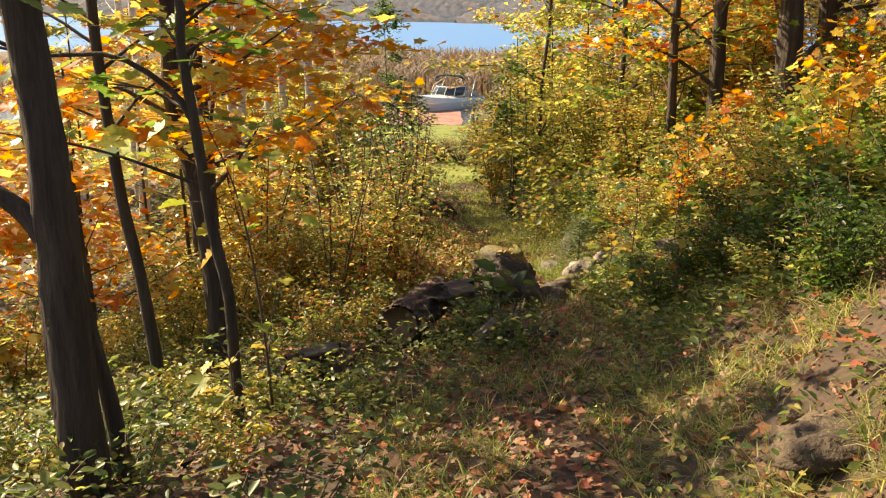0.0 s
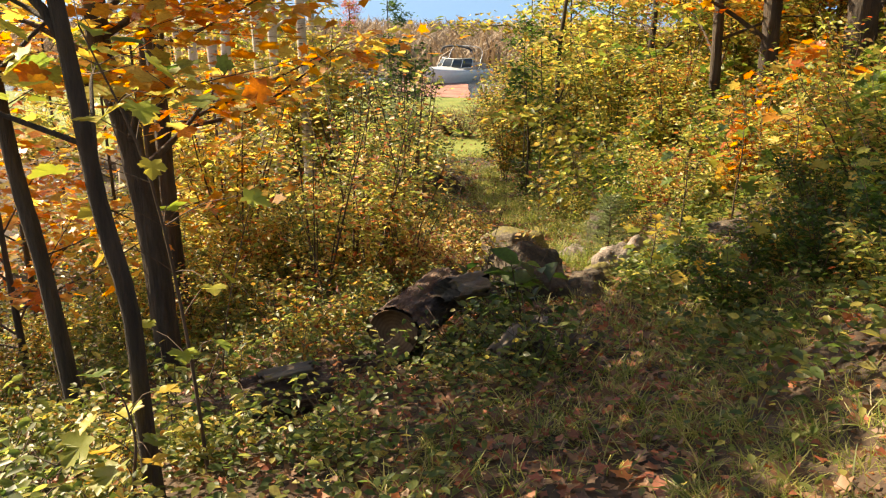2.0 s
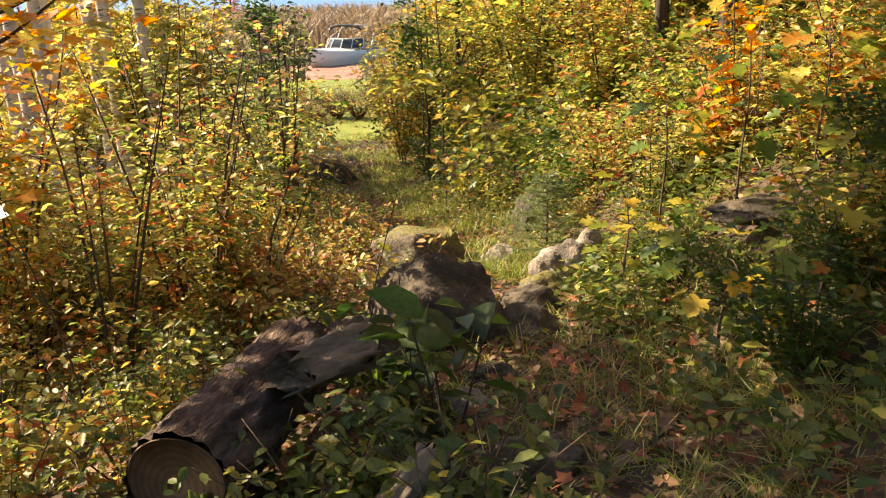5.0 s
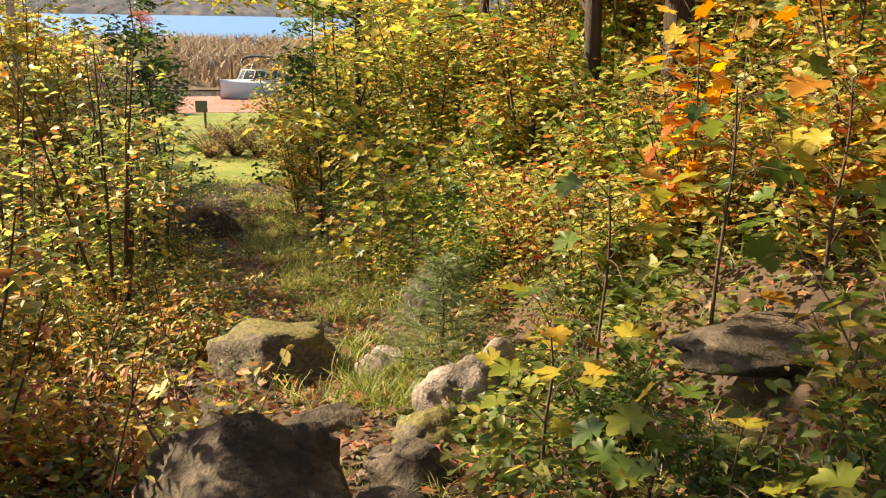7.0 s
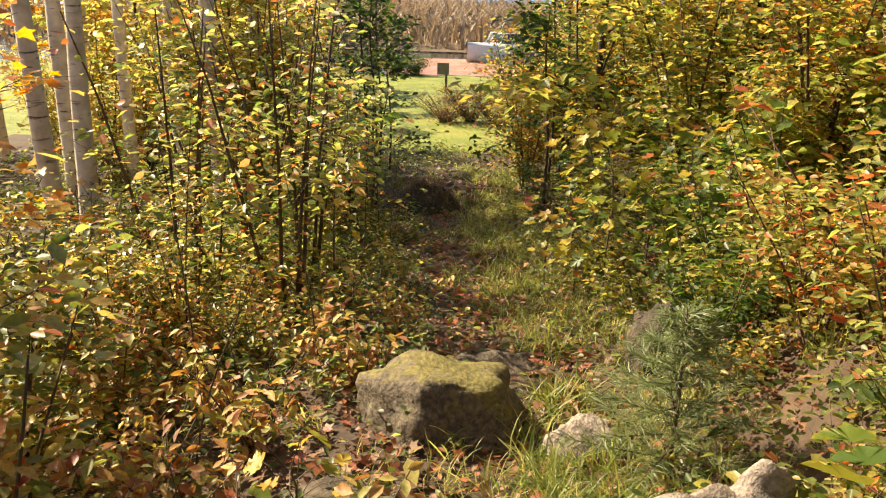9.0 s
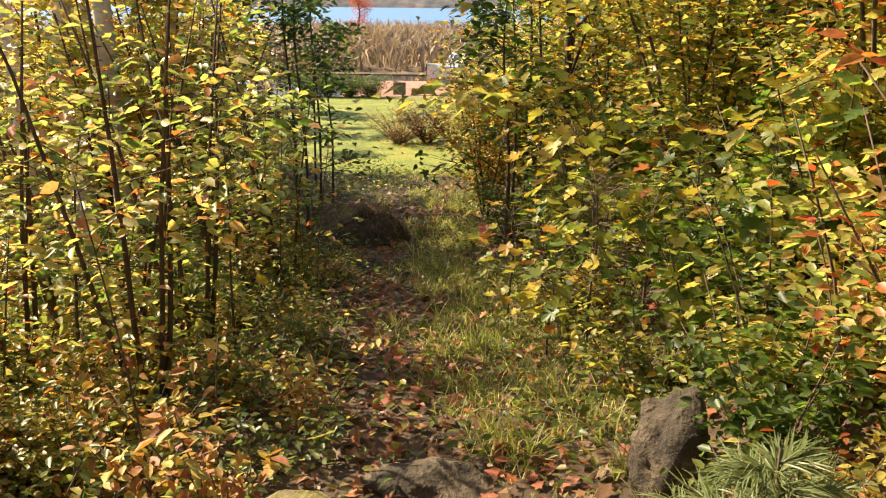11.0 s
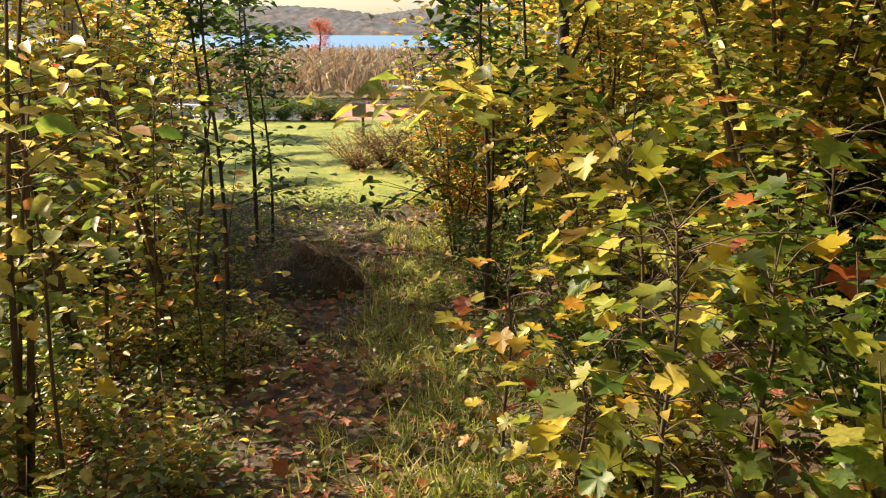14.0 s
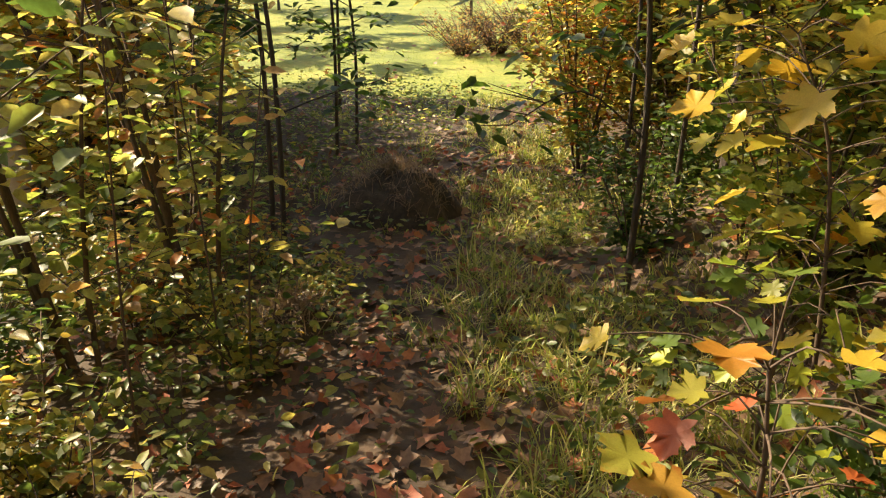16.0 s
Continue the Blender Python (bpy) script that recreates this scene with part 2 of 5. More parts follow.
def birch_bark():
    m, n, l, b = material("birch_bark")
    a = noise_node(n, l, 6.0, 4)
    bands = noise_node(n, l, 10.0, 4, stretch=(0.35, 0.35, 2.2))
    base = ramp(n, [(0.3, (0.42, 0.34, 0.26)), (0.6, (0.7, 0.62, 0.52))])
    l.new(a.outputs[0], base.inputs[0])
    dark = ramp(n, [(0.6, (0, 0, 0)), (0.68, (1, 1, 1))])
    l.new(bands.outputs[0], dark.inputs[0])
    l.new(mixc(n, l, dark.outputs[0], base.outputs[0], (0.08, 0.06, 0.05)), b.inputs["Base Color"])
    b.inputs["Roughness"].default_value = 0.6
    bp = n.new("ShaderNodeBump")
    bp.inputs["Strength"].default_value, bp.inputs["Distance"].default_value = 0.5, 0.01
    l.new(bands.outputs[0], bp.inputs["Height"])
    l.new(bp.outputs[0], b.inputs["Normal"])
    return m


M_BIRCH = birch_bark()


def cut_wood():
    m, n, l, b = material("cut_wood")
    tc = n.new("ShaderNodeTexCoord")
    w = n.new("ShaderNodeTexWave")
    w.wave_type, w.rings_direction = "RINGS", "X"
    w.inputs["Scale"].default_value, w.inputs["Distortion"].default_value, w.inputs["Detail"].default_value = 14, 2.5, 3
    l.new(tc.outputs["Object"], w.inputs[0])
    r = ramp(n, [(0.2, (0.2, 0.12, 0.068)), (0.8, (0.26, 0.165, 0.095))])
    l.new(w.outputs[0], r.inputs[0])
    st = noise_node(n, l, 9, 5)
    sr = ramp(n, [(0.35, (0.35, 0.33, 0.3)), (0.65, (1, 1, 1))])
    l.new(st.outputs[0], sr.inputs[0])
    l.new(mixc(n, l, 0.8, r.outputs[0], sr.outputs[0], "MULTIPLY"), b.inputs["Base Color"])
    b.inputs["Roughness"].default_value = 0.8
    return m


M_CUT = cut_wood()
M_SPLIT = rough_material("weathered_split_wood", [(0.3, (0.1, 0.075, 0.055)), (0.6, (0.27, 0.21, 0.16)), (0.8, (0.45, 0.37, 0.29))], 8.0, 0.8, 0.02, stretch=(0.2, 1, 1))


def plain(name, color, rough=0.5, metal=0.0, var=0.15, scale=8.0):
    m, n, l, b = material(name)
    a = noise_node(n, l, scale, 5)
    r = ramp(n, [(0.3, tuple(c * (1 - var) for c in color)), (0.7, tuple(min(1, c * (1 + var)) for c in color))])
    l.new(a.outputs[0], r.inputs[0])
    l.new(r.outputs[0], b.inputs["Base Color"])
    b.inputs["Roughness"].default_value, b.inputs["Metallic"].default_value = rough, metal
    return m


def water_material(name, color, rough, ripple):
    m, n, l, b = material(name)
    a = noise_node(n, l, ripple, 3, stretch=(0.4, 1.6, 1))
    b.inputs["Base Color"].default_value = (*color, 1)
    b.inputs["Roughness"].default_value = rough
    bp = n.new("ShaderNodeBump")
    bp.inputs["Strength"].default_value, bp.inputs["Distance"].default_value = 0.35, 0.08
    l.new(a.outputs[0], bp.inputs["Height"])
    l.new(bp.outputs[0], b.inputs["Normal"])
    return m


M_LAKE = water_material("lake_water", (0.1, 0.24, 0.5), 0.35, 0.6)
M_CANAL = water_material("channel_water", (0.05, 0.045, 0.04), 0.08, 1.5)
M_WEED = rough_material("floating_red_weed", [(0.35, (0.3, 0.13, 0.09)), (0.65, (0.5, 0.26, 0.19))], 1.4, 0.3, 0.02, 0.7)
# far woods with the blue of aerial haze mixed into their colour
M_HAZED_HILL = rough_material("haze_tinted_hillside", [(0.3, (0.035, 0.05, 0.075)), (0.5, (0.075, 0.08, 0.1)), (0.7, (0.15, 0.11, 0.1))], 0.02, 0.4, 2.0, 0.95, fine=5)
M_WHITE = plain("white_gelcoat", (0.78, 0.77, 0.74), 0.25, 0, 0.05)
M_DARK = plain("dark_canvas", (0.035, 0.038, 0.045), 0.75, 0, 0.3)
M_STEEL = plain("stainless_tube", (0.6, 0.6, 0.6), 0.3, 1.0, 0.1)
M_SIGN = plain("weathered_sign_board", (0.17, 0.15, 0.12), 0.8, 0, 0.3)
M_POST = plain("weathered_post", (0.1, 0.075, 0.055), 0.85, 0, 0.35, 14)
M_GLASS, _n, _l, _b = material("tinted_glass")
_b.inputs["Base Color"].default_value, _b.inputs["Roughness"].default_value = (0.05, 0.06, 0.07, 1), 0.05
M_DOCK = plain("grey_dock_planks", (0.2, 0.18, 0.16), 0.85, 0, 0.3)


# ---- mesh tools ----
def mesh_from(name, V, F, mats):
    """A triangle mesh out of arrays."""
    V, F = np.asarray(V, float), np.asarray(F, int)
    me = bpy.data.meshes.new(name)
    me.vertices.add(len(V))
    me.vertices.foreach_set("co", V.ravel())
    me.loops.add(F.size)
    me.loops.foreach_set("vertex_index", F.ravel())
    me.polygons.add(len(F))
    me.polygons.foreach_set("loop_start", np.arange(len(F)) * F.shape[1])
    me.update(calc_edges=True)
    for m in (mats if isinstance(mats, (list, tuple)) else [mats]):
        me.materials.append(m)
    return me


def smooth(me):
    me.polygons.foreach_set("use_smooth", np.ones(len(me.polygons), bool))
    return me


def join(pieces):
    Vs, Fs, k = [], [], 0
    for V, F in pieces:
        Vs.append(V), Fs.append(np.asarray(F) + k)
        k += len(V)
    return np.concatenate(Vs), np.concatenate(Fs)


def part(name, me, parent, label="", at=None):
    ob = new(name, me)
    ob.parent = parent
    if at is not None:
        ob.matrix_local = at
    if label:
        tagged(ob, label)
    return ob


def base_empty(name, x, y, z, rz=0.0):
    ob = new(name)
    ob.empty_display_size = 0.2
    ob.matrix_world = pose(x, y, z, 0, 0, rz)
    return ob


def tube(points, radii, sides=6):
    """A bent, tapering tube of triangles with a closed tip."""
    P = np.asarray(points, float)
    n = len(P)
    T = np.gradient(P, axis=0)
    T /= np.linalg.norm(T, axis=1)[:, None] + 1e-9
    ref = np.where(np.abs(T[:, 2:3]) > 0.9, np.array([[1.0, 0, 0]]), np.array([[0, 0, 1.0]]))
    A = np.cross(T, ref)
    A /= np.linalg.norm(A, axis=1)[:, None] + 1e-9
    for i in range(1, n):
        if (A[i] * A[i - 1]).sum() < 0:
            A[i] *= -1
    B = np.cross(T, A)
    ang = np.linspace(0, 2 * np.pi, sides, endpoint=False)
    ring = np.cos(ang)[None, :, None] * A[:, None] + np.sin(ang)[None, :, None] * B[:, None]
    V = (P[:, None] + ring * np.asarray(radii, float)[:, None, None]).reshape(-1, 3)
    F = []
    for i in range(n - 1):
        for j in range(sides):
            a, b, c, d = i * sides + j, i * sides + (j + 1) % sides, (i + 1) * sides + (j + 1) % sides, (i + 1) * sides + j
            F += [(a, b, c), (a, c, d)]
    V = np.vstack([V, P[-1]])
    F += [((n - 1) * sides + j, (n - 1) * sides + (j + 1) % sides, len(V) - 1) for j in range(sides)]
    return V, np.array(F)


def spline(points, n):
    """Smooth points along a bent line."""
    P = np.asarray(points, float)
    if len(P) < 3:
        return P[0] + (P[-1] - P[0]) * np.linspace(0, 1, n)[:, None]
    Q = np.vstack([2 * P[0] - P[1], P, 2 * P[-1] - P[-2]])
    out = []
    for s in np.linspace(0, len(P) - 1 - 1e-6, n):
        i, u = int(s), s - int(s)
        a, b, c, d = Q[i], Q[i + 1], Q[i + 2], Q[i + 3]
        out.append(0.5 * (2 * b + (c - a) * u + (2 * a - 5 * b + 4 * c - d) * u * u + (3 * b - 3 * c + d - a) * u ** 3))
    return np.array(out)


def leaf_shape(kind):
    """One leaf along +y, one long, folded on its midrib."""
    if kind == "oval":
        V = [(0, 0, 0), (0.22, 0.24, 0.05), (0.23, 0.6, 0.05), (0, 1, -0.07), (-0.23, 0.6, 0.05), (-0.22, 0.24, 0.05)]
        return np.array(V), np.array([(0, 1, 2), (0, 2, 3), (0, 3, 4), (0, 4, 5)])
    if kind == "oval_far":
        V = [(0, 0, 0), (0.29, 0.45, 0.07), (0, 1, -0.06), (-0.29, 0.45, 0.07)]
        return np.array(V), np.array([(0, 1, 2), (0, 2, 3)])
    if kind == "blade":
        V = [(-0.017, 0, 0), (0.017, 0, 0), (0.016, 0.45, 0.03), (-0.016, 0.45, 0.03), (0.01, 0.8, -0.05), (-0.01, 0.8, -0.05), (0, 1, -0.16)]
        return np.array(V), np.array([(0, 1, 2), (0, 2, 3), (3, 2, 4), (3, 4, 5), (5, 4, 6)])
    if kind == "reed":
        V = [(-0.02, 0, 0), (0.02, 0, 0), (0.016, 0.55, 0.05), (-0.016, 0.55, 0.05), (0, 1, -0.14)]
        return np.array(V), np.array([(0, 1, 2), (0, 2, 3), (3, 2, 4)])
    half = [(0.14, -0.03), (0.37, -0.05), (0.38, 0.07), (0.31, 0.16), (0.44, 0.21), (0.47, 0.34), (0.6, 0.45), (0.5, 0.49), (0.47, 0.6), (0.38, 0.56), (0.27, 0.57), (0.28, 0.67), (0.34, 0.74), (0.2, 0.79), (0.12, 0.87)]
    if kind == "maple_far":
        half = [(0.4, 0.02), (0.31, 0.23), (0.56, 0.5), (0.27, 0.54)]
    ring = [(0, 0.05)] + half + [(0, 1.0)] + [(-x, y) for x, y in half[::-1]]
    V = [(x, y, 0.12 * abs(x) - 0.1 * max(0, y - 0.5) ** 2 - 0.12 * x * x) for x, y in ring] + [(0, 0.35, -0.02)]
    k = len(ring)
    return np.array(V), np.array([(i, (i + 1) % k, k) for i in range(k)])


SHAPES = {k: leaf_shape(k) for k in ("oval", "oval_far", "blade", "reed", "maple", "maple_far")}


def leaves(P, size, kind="oval", pitch=(-0.5, 0.35), roll=0.5, yaw=None):
    """Many leaves at the points P, turned at random about the upright."""
    T, F = SHAPES[kind]
    n = len(P)
    size = np.broadcast_to(size, n) * rng.uniform(0.7, 1.25, n)
    ya = rng.uniform(0, 2 * np.pi, n) if yaw is None else yaw
    pi_, ro = rng.uniform(*pitch, n), rng.normal(0, roll, n)
    f = np.stack([np.cos(ya) * np.cos(pi_), np.sin(ya) * np.cos(pi_), np.sin(pi_)], 1)
    r0 = np.stack([np.sin(ya), -np.cos(ya), np.zeros(n)], 1)
    u0 = np.cross(r0, f)
    r = r0 * np.cos(ro)[:, None] + u0 * np.sin(ro)[:, None]
    u = np.cross(r, f)
    curl = rng.uniform(0.3, 2.2, n)
    V = P[:, None] + size[:, None, None] * (T[None, :, 0:1] * r[:, None] + T[None, :, 1:2] * f[:, None] + T[None, :, 2:3] * u[:, None] * curl[:, None, None])
    F = (F[None] + (np.arange(n) * len(T))[:, None, None]).reshape(-1, 3)
    return V.reshape(-1, 3), F


# ---- lie of the land ----
def ease(t):
    t = np.clip(t, 0, 1)
    return t * t * (3 - 2 * t)


def path_x(y):
    return np.interp(y, (-6, 0, 3, 4.6, 6, 7.5, 9.6, 10.5, 12.5, 15, 18, 22, 30), (-0.1, -0.05, 0.05, 0.4, 0.8, 1.0, 1.15, 1.15, 0.95, 0.75, 0.5, 0.3, 0.1))


def wave(x, y, s, seed):
    """Cheap rolling noise from a few sines."""
    r = np.random.default_rng(seed)
    out = 0
    for k in range(6):
        a, p, f = r.uniform(0, 6.28), r.uniform(0, 6.28), s * r.uniform(0.6, 2.2)
        out = out + np.sin((x * np.cos(a) + y * np.sin(a)) * f + p) / (1 + 0.35 * k)
    return out / 3


WATER = -3.6


def ground_z(x, y):
    x, y = np.asarray(x, float), np.asarray(y, float)
    base = np.interp(y, (-40, -6, 0, 2.6, 5, 9.5, 12, 15, 18, 22.8, 38.6, 39.6, 41, 51, 53, 110, 120, 5000), (3, 0.95, -0.08, -0.55, -1.0, -1.75, -2.1, -2.5, -2.88, -3.0, -3.4, -3.62, -4.2, -4.2, -3.45, -3.45, -4.6, -6))
    d = x - path_x(y)
    near = 1 - ease((y - 13) / 9)
    land = 1 - ease((y - 30) / 8)
    right = 0.42 * (np.sqrt((d - 0.75) ** 2 + 0.12) + (d - 0.75)) - 0.11 * (np.sqrt((d - 1.7) ** 2 + 0.3) + (d - 1.7))
    right = np.clip(right, 0, 4.5) * np.clip(near + 0.12 * land, 0, 1) * (0.55 + 0.45 * ease((y + 2) / 5))
    left = (-0.08 * np.clip(-d - 0.3, 0, 1.5) - 0.22 * np.clip(-d - 1.8, 0, 6)) * near
    z = base + right + left
    low = np.where(y < 38, np.minimum(base, -3.02), -9)
    z = np.maximum(z, low)
    off = ease((np.abs(d) - 0.25) / 1.0)
    z = z + (0.02 + 0.06 * off) * wave(x, y, 2.3, 3) * (0.25 + 0.75 * near) * (y < 39) + 0.018 * wave(x, y, 8, 4) * (y < 25)
    return z


def gz(x, y):
    return float(ground_z(x, y))


# ---- ground, water, distance ----
def spread(fine_lo, fine_hi, step, far_lo, far_hi, growth=1.16):
    mid = list(np.arange(fine_lo, fine_hi, step))
    up, s = [fine_hi], step
    while up[-1] < far_hi:
        s *= growth
        up.append(up[-1] + s)
    down, s = [], step
    x = fine_lo
    while x > far_lo:
        s *= growth
        x -= s
        down.append(x)
    return np.array(down[::-1] + mid + up)


def ground_sheet():
    xs, ys = spread(-5, 6, 0.14, -3500, 3500), np.unique(np.concatenate([spread(-1, 23, 0.14, -2500, 4500, 1.09), [38.6, 39.6, 41, 51, 53, 110, 120]]))
    X, Y = np.meshgrid(xs, ys)
    Z = ground_z(X, Y)
    nx, ny = len(xs), len(ys)
    V = np.stack([X, Y, Z], -1).reshape(-1, 3)
    i = (np.arange(ny - 1)[:, None] * nx + np.arange(nx - 1)[None]).ravel()
    F = np.stack([i, i + 1, i + nx + 1, i + nx], 1)
    me = mesh_from("ground", V, F, [M_SOIL, M_LAWN, M_MARSH])
    c = V[F].mean(1)
    edge = 22.6 + 0.5 * wave(c[:, 0], c[:, 1], 1.3, 11)
    k = np.where(c[:, 1] > 39.4, 2, np.where((c[:, 1] > edge) & (np.abs(c[:, 0]) < 80), 1, 0))
    me.polygons.foreach_set("material_index", k)
    return tagged(new("ground", smooth(me)), "leaf-strewn brown woodland soil sloping down to a mown lawn", "ground", kind="structure")


ground = ground_sheet()


def flat_sheet(name, x0, x1, y0, y1, z, mat, label, cat, thick=0.0, wob=0.0, n=40):
    """A level sheet with an uneven outline."""
    a = np.linspace(0, 2 * np.pi, n, endpoint=False)
    cx, cy, rx, ry = (x0 + x1) / 2, (y0 + y1) / 2, (x1 - x0) / 2, (y1 - y0) / 2
    sx, sy = np.sign(np.cos(a)) * np.abs(np.cos(a)) ** 0.35, np.sign(np.sin(a)) * np.abs(np.sin(a)) ** 0.35
    w = 1 + wob * wave(a * 3, a * 5, 1.0, 5)
    V = np.stack([cx + rx * sx * w, cy + ry * sy * w, np.full(n, z)], 1)
    V = np.vstack([V, [(cx, cy, z)]])
    F = [(i, (i + 1) % n, n) for i in range(n)]
    return tagged(new(name, mesh_from(name, V, F, mat)), label, cat, kind="structure")


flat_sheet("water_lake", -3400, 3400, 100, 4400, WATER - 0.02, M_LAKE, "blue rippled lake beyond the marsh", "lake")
flat_sheet("water_channel", -70, 70, 38.9, 54, WATER, M_CANAL, "still dark boat channel between lawn and marsh", "water")
flat_sheet("floating_weed", -4.2, 1.2, 40.2, 47.2, WATER + 0.012, M_WEED, "reddish floating weed on the still channel", "water weed", wob=0.12)
flat_sheet("mud_bar", -9, 14, 50.6, 52.0, WATER + 0.05, M_MARSH, "pale mud bar along the marsh edge", "mud", wob=0.06)


def hill(name, x0, x1, y, height, depth, seed, label):
    """A wooded ridge with a bumpy crown line."""
    n, k = 220, 26
    r = np.random.default_rng(seed)
    u, v = np.linspace(0, 1, n), np.linspace(0, 1, k)
    U, Vv = np.meshgrid(u, v)
    X, Y = x0 + (x1 - x0) * U, y + depth * Vv
    shape = np.sin(np.pi * U) ** 0.7 * (0.75 + 0.25 * wave(U * 9, Vv * 2, 1.0, seed))
    Z = WATER - 1 + height * shape * np.sin(np.pi * Vv * 0.5) ** 0.8 + r.uniform(0, 7, U.shape) * (Vv > 0)
    V = np.stack([X, Y, Z], -1).reshape(-1, 3)
    i = (np.arange(k - 1)[:, None] * n + np.arange(n - 1)[None]).ravel()
    F = np.stack([i, i + 1, i + n + 1, i + n], 1)
    return tagged(new(name, mesh_from(name, V, F, M_HAZED_HILL)), label, "hill", kind="structure")


# haze on these hills comes from their blue-grey colour alone
hill("backdrop_hill_1", -1500, 60, 1500, 95, 500, 21, "wooded hill across the lake, coloured blue-grey for haze")
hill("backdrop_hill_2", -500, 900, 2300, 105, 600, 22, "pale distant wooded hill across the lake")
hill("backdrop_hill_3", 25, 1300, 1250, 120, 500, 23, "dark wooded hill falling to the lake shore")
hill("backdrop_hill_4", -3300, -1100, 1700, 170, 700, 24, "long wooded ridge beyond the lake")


# ---- plants ----
def grow_stems(n, height, fan, seg=5, r0=0.008, side=3, twigs=3, wiggle=0.05):
    """Stems rising from one root with side twigs; gives the tubes and the points where leaves sit."""
    tubes, spots = [], []
    for _ in range(n):
        a, h = rng.uniform(0, 6.28), height * rng.uniform(0.65, 1.05)
        lean = fan * rng.uniform(0.2, 1.0)
        t = np.linspace(0, 1, seg)[:, None]
        dirv = np.array([np.cos(a) * lean, np.sin(a) * lean, 1.0])
        P = t * dirv * h + np.array([0, 0, -0.06]) + np.cumsum(rng.normal(0, wiggle * h / seg, (seg, 3)) * [1, 1, 0.2], 0)
        P[:, :2] += 0.03 * np.array([np.cos(a), np.sin(a)])
        P[:, :2] += (t ** 2) * np.array([np.cos(a), np.sin(a)]) * fan * h * 0.25
        tubes.append(tube(P, r0 * h * (1 - 0.8 * t[:, 0]) + 0.0015, side))
        fine = spline(P, 12)
        spots.append(fine[2:])
        for _ in range(twigs):
            q = fine[rng.integers(2, 11)]
            b = rng.uniform(0, 6.28)
            L = h * rng.uniform(0.12, 0.3)
            Q = q + np.linspace(0, 1, 3)[:, None] * np.array([np.cos(b), np.sin(b), rng.uniform(0.1, 0.7)]) * L
            tubes.append(tube(Q, np.linspace(0.004, 0.0012, 3), 3))
            spots.append(spline(Q, 7)[1:])
    return join(tubes), np.concatenate(spots)


def scatter_round(S, n, spread_):
    P = S[rng.integers(0, len(S), n)]
    return P + rng.normal(0, spread_, (n, 3)) * [1, 1, 0.7]


def plant(name, height, stems, fan, nleaf, size, kind, mat, label, cat, loose=0.06, twigs=4, pitch=(-0.45, 0.2), r0=0.008):
    """A prototype shrub or sapling, standing at the origin."""
    e = base_empty(name, 0, 0, 0)
    (V, F), S = grow_stems(stems, height, fan, twigs=twigs, r0=r0)
    tagged(part("stem_thicket", smooth(mesh_from("stem_thicket", V, F, M_TWIG)), e, "thin brown stems"), kind="stuff")
    L = leaves(scatter_round(S, nleaf, loose), size, kind, pitch)
    tagged(part("foliage", mesh_from("foliage", *L, mat), e), kind="stuff")
    return tagged(e, label, cat)


PROTOS = {}


def place(key, x, y, s=1.0, group="", sink=0.0):
    """Stand a plant of that kind on the ground; the first one placed is the prototype itself."""
    name, make = KINDS[key]
    variants = PROTOS.setdefault(key, [])
    m = pose(x, y, gz(x, y) - sink, 0, 0, rng.uniform(0, 360))
    if len(variants) < 3:
        ob = make()
        variants.append(ob)
        ob.matrix_world = m
        ob.scale = (s, s, s * rng.uniform(0.9, 1.1))
    else:
        src = variants[rng.integers(0, len(variants))]
        ob = copy_thing(src, m)
        ob.scale = (s, s, s * rng.uniform(0.9, 1.1))
    if group:
        tagged(ob, group=group)
    return ob


